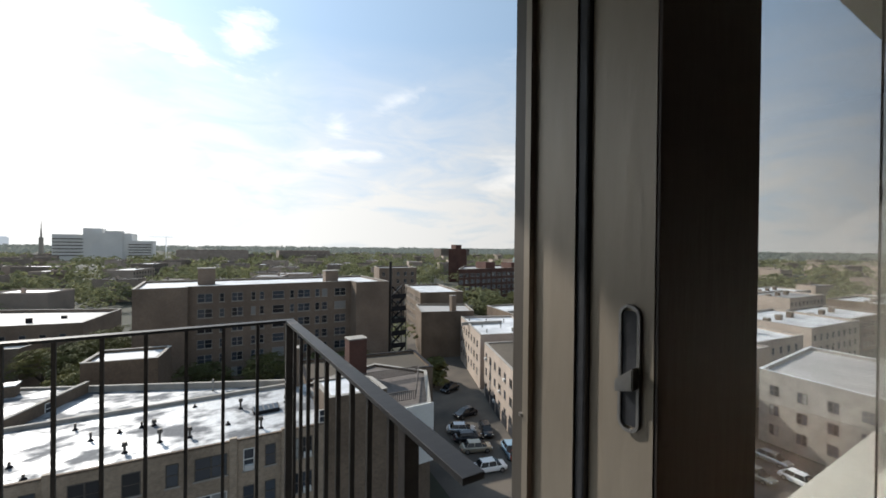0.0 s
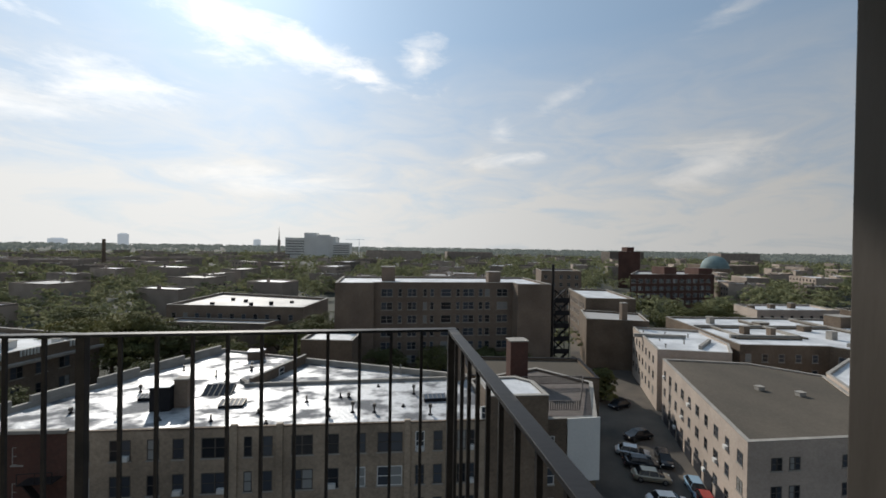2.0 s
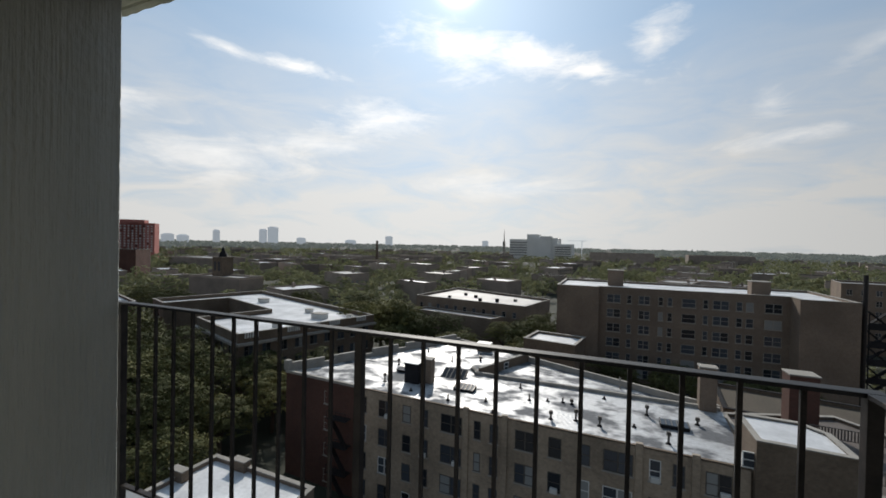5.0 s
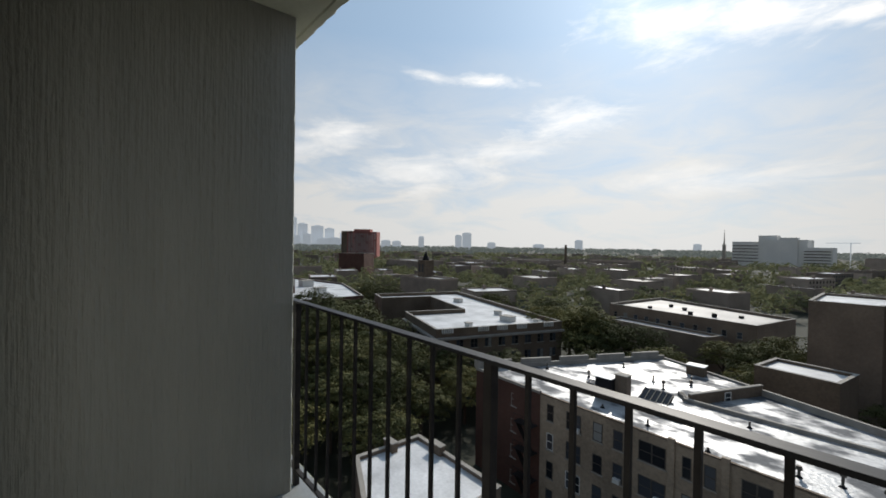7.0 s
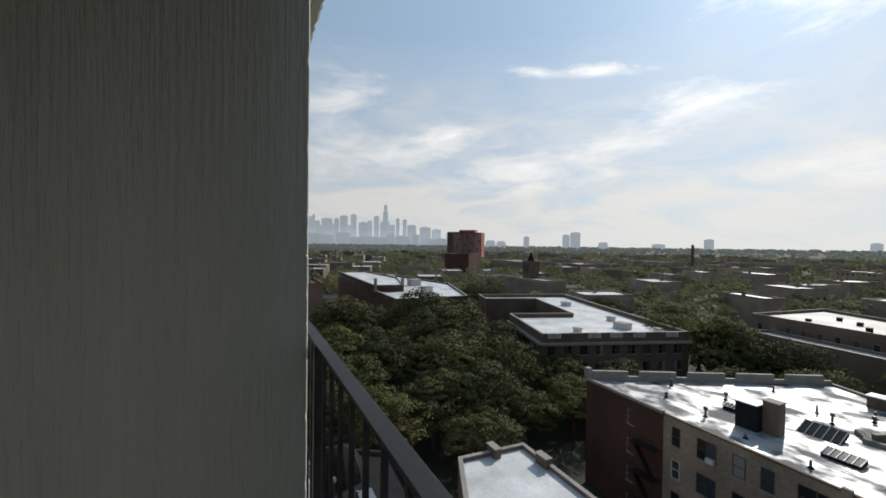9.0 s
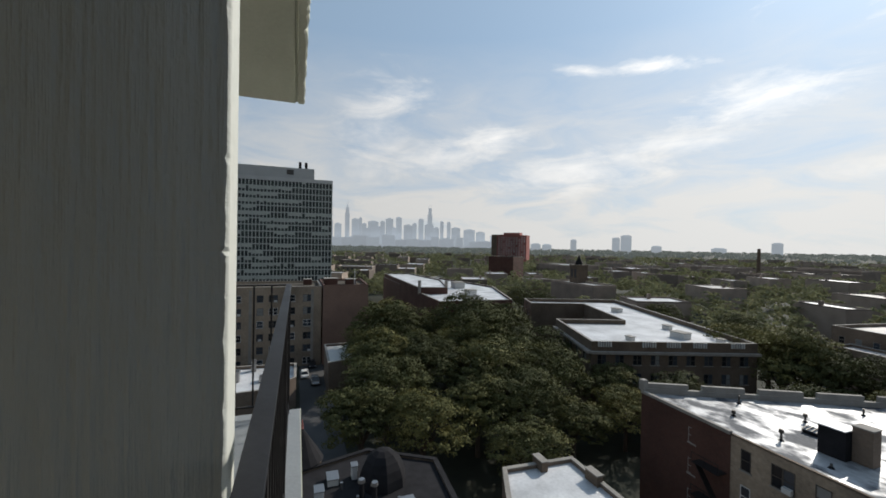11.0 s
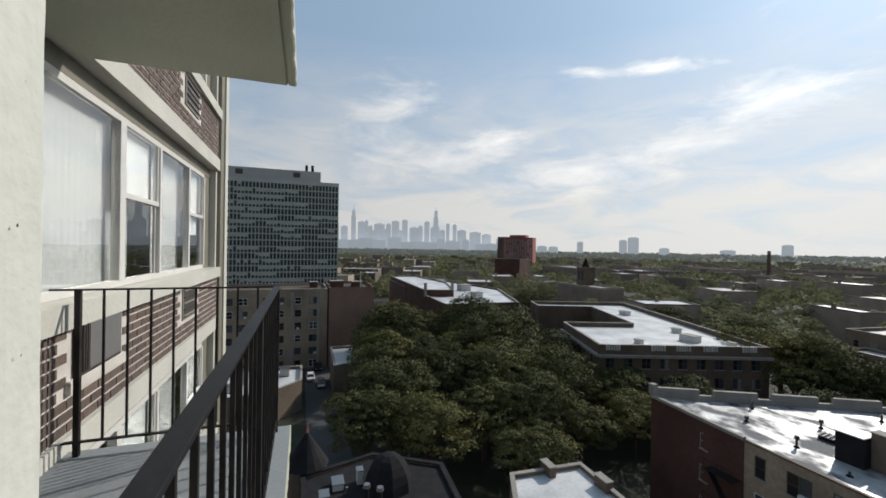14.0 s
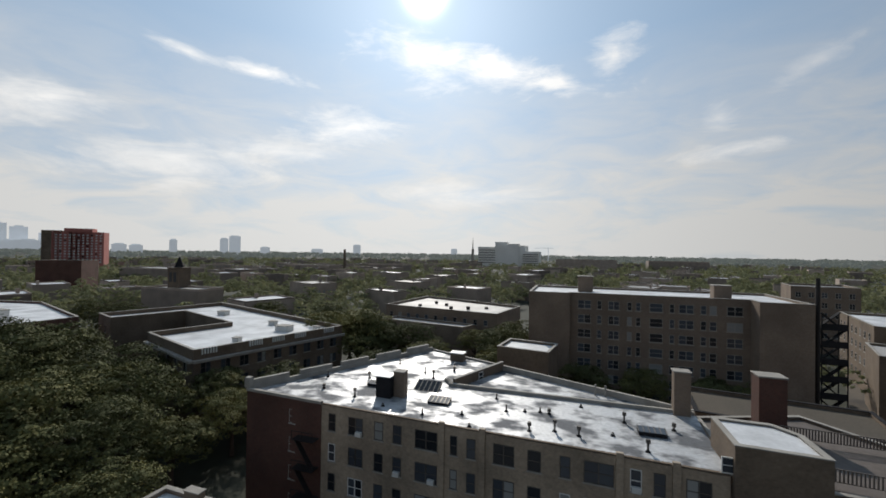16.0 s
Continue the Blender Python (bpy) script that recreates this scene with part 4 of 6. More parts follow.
fa, fb = Vector(PLAN[1]), Vector(PLAN[2])
run = (fb - fa)
for r, zz in enumerate((-17.55, -20.68, -23.75, -26.8)):
    for x, w, s in COLUMNS:
        window_in(silver, tuple(fa), tuple(run), (x - fa.x) * run.length / run.x, zz, w, 1.8, s, frame=DARKMETAL if rnd.random() < 0.72 else WHITEFRAME, air=rnd.random() < 0.3)
for x in (-13.2, -9.3, 2.1, 6.1):
    y = fa.y + (x - fa.x) * run.y / run.x
    on(silver, "pier", box(x - 0.28, x + 0.28, y - 0.22, y + 0.1, GROUND, SR + 0.35, 0.03), FRONTBRICK)
for r in range(4):
    window_in(silver, PLAN[0], (PLAN[1][0] - PLAN[0][0], PLAN[1][1] - PLAN[0][1]), 6.6, -17.6 - 3.05 * r, 0.8, 1.5, frame=STONE)
for r in range(3):
    z = -18.6 - 3.05 * r
    on(silver, "fire_escape_landing", box(-29.6, -27.0, 36.6, 37.75, z, z + 0.06), IRON)
    on(silver, "fire_escape_rail", box(-29.6, -27.0, 36.6, 36.64, z + 0.95, z + 1.0), IRON)
    on(silver, "fire_escape_stair", bar((-29.4, 37.1, z), (-27.3, 37.1, z - 3.0), 0.6, 0.08), IRON)
    for x in (-29.58, -28.3, -27.02):
        on(silver, "fire_escape_post", box(x - 0.02, x + 0.02, 36.6, 36.64, z, z + 0.96), IRON)

# roof furniture
hut = thing("roof_bulkhead", "dark sheet-metal roof bulkhead with white lid", "roof hut", (-21.4, 42.6, SR))
part("body", box(-1.05, 0.75, -0.9, 0.9, 0.0, 2.3, 0.03), SLATE, hut)
part("lid", box(-1.12, 0.74, -0.97, 0.97, 2.3, 2.38, 0.02), WHITEROOF, hut)
stack = thing("chimney", "square tan brick chimney beside the roof bulkhead", "chimney", (-20.0, 43.0, SR))
part("shaft", box(-0.62, 0.62, -0.55, 0.55, 0, 2.75, 0.02), TANBRICK, stack)
part("cap", box(-0.68, 0.68, -0.61, 0.61, 2.755, 2.86, 0.02), STONE, stack)


def skylight(x, y, w, d, tilt):
    s = thing("skylight", "old ribbed glass skylight on the silver roof", "skylight", (x, y, SR), group="skylights")
    part("curb", box(-w / 2, w / 2, -d / 2, d / 2, 0, 0.35, 0.02), SLATE, s)
    g = bmesh.new()
    add_box(g, -w / 2 + 0.05, w / 2 - 0.05, -d / 2 + 0.05, d / 2 - 0.05, 0.36, 0.40)
    part("pane", g, CITYPANE, s)
    for k in range(6):
        xx = -w / 2 + w * k / 5
        part("rib", box(xx - 0.04, xx + 0.04, -d / 2, d / 2, 0.402, 0.46), DARKMETAL, s)
    s.rotation_euler = (radians(tilt), 0, 0)


skylight(-17.9, 46.4, 2.9, 2.0, 24)
skylight(-15.2, 42.6, 2.3, 1.4, 12)
skylight(5.3, 42.0, 2.3, 1.3, 4)
skylight(-24.2, 45.2, 1.8, 1.1, 8)


def vent_pipe(x, y, h, hood):
    v = thing("vent_pipe", "rusty roof vent pipe on the silver roof", "vent pipe", (x, y, SR), group="roof vent pipes")
    part("pipe", cyl(0, 0, 0, h, 0.09, n=10), DARKMETAL, v)
    part("flashing", cyl(0, 0, 0, 0.16, 0.24, 0.1, 10), SLATE, v)
    if hood:
        part("hood", cyl(0, 0, h, h + 0.3, 0.2, 0.17, 10), DARKMETAL, v)


rnd = random.Random(21)
for x, y in ((-20.5, 39.6), (-15.8, 38.9), (-10.7, 37.8), (-8.0, 42.6), (-5.3, 38.8), (-3.8, 43.5), (-1.0, 39.3), (3.2, 43.8), (7.4, 43.5), (-20.4, 52.0), (-17.3, 55.4), (-29.5, 42.2), (-26.3, 47.4), (-3.1, 39.5),
             (-0.7, 46.5), (-6.2, 43.2), (-4.7, 43.6), (-12.1, 40.3), (-17.0, 54.2), (-18.6, 50.2), (-24.6, 40.9), (-31.5, 46.0), (-25.4, 55.0), (-9.6, 45.8), (1.9, 40.4), (4.4, 38.2)):
    vent_pipe(x, y, rnd.uniform(0.25, 0.85), rnd.random() < 0.45)

hatch = thing("roof_hatch", "white-lidded stair hatch at the rear parapet", "roof hut", (-18.0, 59.6, SR))
part("body", box(-1.0, 1.0, -0.7, 0.7, 0, 1.15, 0.03), SOOTBRICK, hatch)
part("lid", box(-1.1, 1.1, -0.8, 0.8, 1.153, 1.28, 0.02), WHITEROOF, hatch)
pipe_pair = thing("roof_flue", "pair of thin pale flues on the lower roof", "flue", (1.6, 52.2, LOW_ROOF))
for q in (-0.6, 0.5):
    part("pipe", cyl(q, 0, 0, 1.3, 0.11, n=10), STONE, pipe_pair)

# white penthouse, end wall, timber deck and chimneys beyond the silver roof
building("penthouse", "low white-roofed stair house at the end of the roof", [(9.75, 35.9), (15.4, 35.6), (15.4, 39.6), (14.0, 41.3), (9.75, 41.4)], -12.65, SOOTBRICK, WHITEROOF, 0.1, "roof house")
annex = building("apartment_annex", "brick rear wing with white end wall and roof deck", [(10.5, 36.9), (20.9, 36.6), (25.9, 46.6), (21, 53), (10.5, 49)], -15.6, SOOTBRICK, WOODDECK, 0.25, "building")
on(annex, "end_wall", box(17.8, 21.2, 36.45, 36.58, -21.5, -15.25, 0.01), PALEWALL, "white painted wall panel")
for r in range(3):
    for x in (12.0, 13.6, 16.0):
        window_in(annex, (10.5, 36.9), (10.4, -0.3), x - 10.5, -18.7 - 3.05 * r, 1.1, 1.7)


def deck_fence(points):
    f = thing("deck_fence", "weathered timber balustrade round the roof deck", "fence", (*points[0], -15.3))
    o = Vector((*points[0], 0))
    slat = None
    for a, b in zip(points, points[1:]):
        a, b = Vector((*a, 0)) - o, Vector((*b, 0)) - o
        n = int((b - a).length / 0.22)
        for z in (0.12, 1.05):
            part("rail", bar(a + Vector((0, 0, z)), b + Vector((0, 0, z)), 0.09, 0.06), WOODDECK, f)
        for k in range(n + 1):
            p = a.lerp(b, k / n)
            if slat is None:
                slat = part("slat", box(-0.05, 0.05, -0.02, 0.02, 0.15, 1.02), WOODDECK, f)
                slat.location = p
            else:
                same_part("slat", slat, f, Matrix.Translation(p))


deck_fence([(16.2, 38.6), (19.9, 38.2), (24.3, 45.9), (16.6, 46.3)])
for nm, x, y, w, z0, z1, m in (("chimney", 16.9, 49.2, 1.15, -15.6, -10.5, REDBRICK), ("chimney", 9.0, 48.1, 0.75, SR, -10.6, TANBRICK)):
    c = thing(nm, "tall square brick chimney rising from the roof", "chimney", (x, y, z0))
    part("shaft", box(-w, w, -w * 0.8, w * 0.8, 0, z1 - z0, 0.03), m, c)
    part("cap", box(-w - 0.08, w + 0.08, -w * 0.8 - 0.08, w * 0.8 + 0.08, z1 - z0 + 0.003, z1 - z0 + 0.15, 0.02), STONE, c)
rear = building("rear_house", "brick back house with flat white roof", [(-13.6, 68.0), (-5.2, 66.5), (-4.0, 73.5), (-12.5, 75)], -14.6, SOOTBRICK, WHITEROOF, 0.35, "house")
building("rear_block", "low dark brick block behind the roof deck", [(12.0, 55), (30, 52), (32, 62), (13, 65)], -17.2, SOOTBRICK, GREYROOF, 0.4, "building", coping=SLATE)

# the tan seven-storey building
TT = -6.6
tan_house = building("apartment_block", "seven-storey tan brick apartment block with paired windows", [(-10.0, 83.0), (-2.2, 83.0), (-2.2, 84.2), (27.7, 84.2), (27.7, 80.5), (35.0, 80.3), (35.4, 99), (-10, 100)], TT, TANBRICK, WHITEROOF, 0.35, "apartment building")
for r in range(7):
    z = -9.2 - 2.8 * r
    for x, w, s in ((0.47, 2.4, 2), (3.2, 0.8, 1), (5.75, 1.9, 2), (8.5, 0.8, 1), (10.0, 0.8, 1), (13.0, 2.2, 1), (15.6, 0.8, 1), (17.9, 2.4, 2), (20.6, 0.9, 1), (22.1, 1.1, 1), (25.4, 2.4, 2)):
        window_in(tan_house, (-2.2, 84.2), (1, 0), x + 2.2, z, w, 1.6, s, frame=STONE)
for x, y, w, d, z1 in ((0.8, 92, 3.0, 2.4, -3.4), (24.5, 88.5, 2.8, 2.4, -4.2)):
    t = thing("roof_tank_house", "square tan brick tank house on a flat roof", "roof hut", (x, y, TT))
    part("body", box(-w / 2, w / 2, -d / 2, d / 2, 0, z1 - TT, 0.02), TANBRICK, t)
    part("cap", box(-w / 2 - 0.1, w / 2 + 0.1, -d / 2 - 0.1, d / 2 + 0.1, z1 - TT + 0.003, z1 - TT + 0.15), STONE, t)
flue = thing("flue_stack", "tall thin black flue at the end of the block", "flue", (36.1, 82, GROUND))
part("pipe", cyl(0, 0, 0, -2.0 - GROUND, 0.32, 0.3, 14), IRON, flue)
stairs = thing("fire_escape", "black iron fire escape stairs behind the block", "fire escape", (38.6, 84, GROUND))
for k in range(6):
    z = 3.0 + 2.8 * k
    part("landing", box(-1.6, 1.8, -1.2, 1.2, z, z + 0.1), SLATE, stairs)
    part("flight", bar((-1.5, -0.6 + 1.2 * (k % 2), z), (1.6, -0.6 + 1.2 * (k % 2), z + 2.8), 0.8, 0.12), SLATE, stairs)
    part("flight", bar((1.5, 0.6 - 1.2 * (k % 2), z), (-1.5, 0.6 - 1.2 * (k % 2), z + 2.8), 0.8, 0.12), SLATE, stairs)
    part("guard", box(-1.6, 1.8, -1.22, -1.16, z + 0.1, z + 1.05), SLATE, stairs)
for x, y in ((-1.6, -1.2), (1.8, -1.2), (-1.6, 1.2), (1.8, 1.2)):
    part("post", box(x - 0.07, x + 0.07, y - 0.07, y + 0.07, 0, 19.5), SLATE, stairs)

# the beige building along the lot
BT = -17.4
beige = building("beige_apartment_block", "beige brick block with grey gravel roof beside the lot", [(35.2, 33.8), (54.5, 33.2), (61, 44), (66, 51), (60, 58.2), (47.3, 61.9)], BT, BEIGEBRICK, GREYROOF, 0.15, "apartment building")
annex = building("beige_annex", "beige brick annex with pale patched roof", [(54.7, 33.2), (92, 32), (91, 51), (79.5, 57.7), (66.2, 50.9), (61.2, 43.9)], BT + 0.25, BEIGEBRICK, WHITEROOF, 0.35, "apartment building")
a, b = (47.3, 61.9), (35.2, 33.8)
for r in range(3):
    z = -20.2 - 2.85 * r
    for k in range(10):
        window_in(beige, a, (b[0] - a[0], b[1] - a[1]), 1.6 + k * 3.05, z, 1.25 if k % 2 else 1.0, 1.35, 2 if k % 2 else 1, frame=DARKMETAL, air=(k * 7 + r * 3) % 4 == 0)
    for x in (3.2, 5.2, 11.2, 14.3, 17.6):
        window_in(beige, (35.2, 33.8), (19.3, -0.6), x, z, 1.2, 1.3, 2, frame=DARKMETAL)
    for x in (2.5, 6.0, 10.5, 14, 19):
        window_in(annex, (54.7, 33.2), (37.3, -1.2), x, z, 1.2, 1.3, 2, frame=DARKMETAL)
for k in range(8):
    p = Vector(a).lerp(Vector(b), (k + 0.4) / 8.4)
    q = Vector(a).lerp(Vector(b), (k + 1.1) / 8.4)
    d = (q - p).normalized()
    o = Vector((d.y, -d.x)) * 0.03
    on(beige, "garage_opening", bar((p.x + o.x, p.y + o.y, -26.4), (q.x + o.x, q.y + o.y, -26.4), 0.12, 2.1, bevel=0), RUBBER, "dark garage opening")
for x, y in ((50.5, 47), (54.0, 44.5)):
    v = thing("roof_vent_box", "small square vent box on the gravel roof", "roof vent", (x, y, BT), group="gravel roof vents")
    part("box", box(-0.45, 0.45, -0.35, 0.35, 0, 0.5, 0.03), STONE, v)
    part("lid", box(-0.52, 0.52, -0.42, 0.42, 0.503, 0.57, 0.01), STONE, v)

back_row = building("alley_apartment_block", "beige brick block with white roof along the alley", [(48.6, 65.0), (60.5, 61.6), (66.0, 68), (70, 80), (57.2, 85)], -16.9, BEIGEBRICK, WHITEROOF, 0.4, "apartment building")
for r in range(3):
    for k in range(7):
        window_in(back_row, (57.2, 85), (-8.6, -20), 1.5 + 2.9 * k, -19.6 - 2.85 * r, 1.0, 1.4, 1, frame=DARKMETAL)
building("brown_alley_house", "brown brick alley house with tall chimney", [(48.6, 90.5), (62, 86), (67, 97), (54.0, 104)], -15.9, SOOTBRICK, LOWROOF, 0.4, "house")
c = thing("chimney", "tall plain tan chimney on the alley house", "chimney", (57.0, 88.6, -15.9))
part("shaft", box(-0.7, 0.7, -0.6, 0.6, 0, 4.4, 0.03), TANBRICK, c)
part("cap", box(-0.76, 0.76, -0.66, 0.66, 4.403, 4.55), STONE, c)
deep_row = building("courtyard_row", "brown brick row with patched white roofs round a courtyard", [(66.6, 66.2), (83, 63.4), (87.1, 54.8), (98, 54), (126, 62), (122, 88), (105, 92), (74, 96), (70.4, 80)], -16.6, SOOTBRICK, WHITEROOF, 0.35, "apartment building")
for r in range(3):
    for k in range(5):
        window_in(deep_row, (66.6, 66.2), (16.4, -2.8), 1.6 + 3.1 * k, -19.4 - 2.9 * r, 1.1, 1.5, 1, frame=STONE)
    for k in range(2):
        window_in(deep_row, (83, 63.4), (4.1, -8.6), 1.8 + 4 * k, -19.4 - 2.9 * r, 1.1, 1.5, 1, frame=STONE)
for p, q, high in (((71, 73), (85, 71), 0.7), ((72, 84), (104, 80), 0.6), ((88, 64), (120, 72), 0.7), ((86, 71.5), (90, 90), 0.6), ((101, 57), (105, 90), 0.7), ((112, 61), (115, 88), 0.6), ((74, 73.4), (76, 84), 0.5), ((89, 58), (100, 57), 0.6)):
    on(deep_row, "party_wall", bar((p[0], p[1], -16.6 + high / 2), (q[0], q[1], -16.6 + high / 2), 0.5, high, bevel=0), STONE)
    # Dark strips added where the party walls' shade would fall.
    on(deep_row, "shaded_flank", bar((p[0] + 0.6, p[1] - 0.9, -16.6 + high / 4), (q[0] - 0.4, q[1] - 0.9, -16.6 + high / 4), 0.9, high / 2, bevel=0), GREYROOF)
for k, (x, y, w, d, z) in enumerate(((78, 76.5, 1.5, 1.2, 1.7), (83, 75, 1.3, 1.1, 1.5), (92, 70, 1.4, 1.2, 1.6), (95, 78, 2.2, 1.6, 1.2), (106, 70, 1.4, 1.1, 1.5), (80, 88, 1.4, 1.2, 1.6), (110, 82, 4.6, 3.8, 2.6), (97, 60, 1.5, 1.2, 1.3), (118, 76, 1.4, 1.2, 1.5), (90, 84, 2.8, 2.0, 0.9))):
    v = thing("roof_hut", "small brick hut or flue on the white roofs", "roof hut", (x, y, -16.6), group="huts on the courtyard row")
    part("body", box(-w / 2, w / 2, -d / 2, d / 2, 0, z, 0.02), (SOOTBRICK, TANBRICK, STONE)[k % 3], v)
    part("lid", box(-w / 2 - 0.08, w / 2 + 0.08, -d / 2 - 0.08, d / 2 + 0.08, z + 0.003, z + 0.12), STONE, v)
for k, (x, y) in enumerate(((52.5, 68), (55, 73), (58, 70), (60, 78), (63, 75), (57, 81))):
    v = thing("roof_pipe", "short vent pipe on the alley roof", "pipe", (x, y, -16.9), group="alley roof pipes")
    part("pipe", cyl(0, 0, 0, 0.6 + 0.15 * (k % 3), 0.13, n=10), STEEL, v)
    part("cap", cyl(0, 0, 0.602 + 0.15 * (k % 3), 0.7 + 0.15 * (k % 3), 0.2, n=10), DARKMETAL, v)
for p, q in (((52, 77), (62, 74.5)), ((58, 66), (64.5, 71))):
    on(back_row, "party_wall", bar((p[0], p[1], -16.55), (q[0], q[1], -16.55), 0.5, 0.7, bevel=0), STONE)
for k, (x0, y0, w, d, z, m) in enumerate(((130, 66, 18, 13, -16.6, WHITEROOF), (108, 102, 26, 12, -16.2, WHITEROOF), (152, 70, 22, 18, -17, WHITEROOF), (95, 36, 20, 12, -18, WHITEROOF), (136, 92, 26, 14, -16.4, LOWROOF), (120, 34, 26, 20, -17, WHITEROOF), (150, 36, 30, 16, -18, WHITEROOF), (188, 60, 30, 16, -17, LOWROOF), (185, 30, 26, 20, -16, WHITEROOF), (220, 74, 30, 18, -18, WHITEROOF))):
    e = building("flat_roofed_house", "brick house with flat pale roof and low parapets", [(x0, y0), (x0 + w, y0 - 2), (x0 + w + 4, y0 + d - 2), (x0 + 4, y0 + d)], z, BEIGEBRICK if k % 2 else SOOTBRICK, m, 0.5, "house")
    tagged(e, group="flat-roofed houses")
    for r in range(3):
        for q in range(int(w / 3.2)):
            window_in(e, (x0, y0), (w, -2), 1.6 + 3.1 * q, z - 2.6 - 2.9 * r, 1.1, 1.5, 1, frame=STONE)
    for q in range(3):
        v = thing("roof_hatch", "small brick roof hatch on a flat roof", "roof hut", (x0 + 4 + w * 0.28 * q, y0 + d * 0.5, z), group="roof hatches")
        part("body", box(-0.9, 0.9, -0.6, 0.6, 0, 1.0 + 0.3 * q, 0.02), SOOTBRICK, v)
        part("lid", box(-0.95, 0.95, -0.65, 0.65, 1.003 + 0.3 * q, 1.1 + 0.3 * q), STONE, v)


alley_end = building("alley_end_block", "tan brick flats with window rows closing the alley", [(62, 152), (78, 150), (82, 166), (66, 168)], -8.0, TANBRICK, LOWROOF, 0.5, "apartment building")
for r in range(5):
    for k in range(5):
        window_in(alley_end, (62, 152), (16, -2), 1.8 + 3.1 * k, -10.8 - 3.0 * r, 1.3, 1.6, 2, frame=STONE)
side_row = building("alley_side_row", "brown brick row of flats along the alley", [(56.5, 106), (70, 103), (76, 128), (63.5, 131)], -13.0, SOOTBRICK, WHITEROOF, 0.5, "apartment building")
for r in range(4):
    for k in range(8):
        window_in(side_row, (63.5, 131), (-7, -25), 1.6 + 3.1 * k, -15.8 - 3.0 * r, 1.1, 1.5, 1, frame=STONE)


# ---- cars in the lot ----
def car(x, y, turn, color, name):
    c = thing("car", color + " parked car on the asphalt lot", "car", (x, y, GROUND + 0.02), group="parked cars")
    c.rotation_euler = (0, 0, radians(turn))
    paint = CAR_PAINT[name]
    secs = ((-2.2, 0.35, 0.62, 0.70), (-2.05, 0.28, 0.82, 0.80), (-1.2, 0.25, 0.92, 0.86), (0.9, 0.25, 0.90, 0.88), (1.9, 0.25, 0.95, 0.84), (2.25, 0.38, 0.70, 0.74))
    bm = bmesh.new()
    rings = [[bm.verts.new((xx, s * w, z)) for s, z in ((-0.92, z0), (-1, z0 + 0.2), (-0.98, z1 - 0.12), (-0.86, z1), (0.86, z1), (0.98, z1 - 0.12), (1, z0 + 0.2), (0.92, z0))] for xx, z0, z1, w in secs]
    for a, b in zip(rings, rings[1:]):
        for k in range(8):
            bm.faces.new((a[k], a[(k + 1) % 8], b[(k + 1) % 8], b[k]))
    bm.faces.new(rings[0][::-1])
    bm.faces.new(rings[-1])
    bmesh.ops.recalc_face_normals(bm, faces=bm.faces)
    part("body", bm, paint, c)
    cab = bmesh.new()
    lo = [cab.verts.new(p) for p in ((-1.45, -0.78, 0.9), (1.75, -0.78, 0.9), (1.75, 0.78, 0.9), (-1.45, 0.78, 0.9))]
    hi = [cab.verts.new(p) for p in ((-0.6, -0.6, 1.42), (1.25, -0.6, 1.42), (1.25, 0.6, 1.42), (-0.6, 0.6, 1.42))]
    for k in range(4):
        cab.faces.new((lo[k], lo[(k + 1) % 4], hi[(k + 1) % 4], hi[k]))
    cab.faces.new(hi)
    bmesh.ops.bevel(cab, geom=cab.edges[:], offset=0.05, segments=2, affect="EDGES")
    part("cabin_glass", cab, CARGLASS, c, "dark glass windows")
    part("roof", box(-0.55, 1.2, -0.58, 0.58, 1.41, 1.46, 0.02), paint, c)
    for px in (-0.62, 0.35, 1.28):
        for s in (-1, 1):
            part("pillar", bar((px * 1.22, 0.765 * s, 0.92), (px, 0.6 * s, 1.42), 0.09, 0.03), paint, c)
    for wx in (-1.4, 1.42):
        for s in (-1, 1):
            t = bmesh.new()
            bmesh.ops.create_cone(t, cap_ends=True, segments=16, radius1=0.33, radius2=0.33, depth=0.22, matrix=Matrix.Translation((wx, 0.78 * s, 0.33)) @ Matrix.Rotation(math.pi / 2, 4, "X"))
            w = part("wheel", t, TYRE, c)
            t = bmesh.new()
            bmesh.ops.create_cone(t, cap_ends=True, segments=12, radius1=0.2, radius2=0.2, depth=0.24, matrix=Matrix.Translation((wx, 0.785 * s, 0.33)) @ Matrix.Rotation(math.pi / 2, 4, "X"))
            part("rim", t, STEEL, w)
    for s in (-1, 1):
        part("headlight", box(-2.2, -2.1, s * 0.58 - 0.14, s * 0.58 + 0.14, 0.6, 0.72, 0.02), WHITEFRAME, c)
        part("tail_light", box(2.14, 2.24, s * 0.6 - 0.12, s * 0.6 + 0.12, 0.62, 0.74, 0.02), FARBRICK, c)


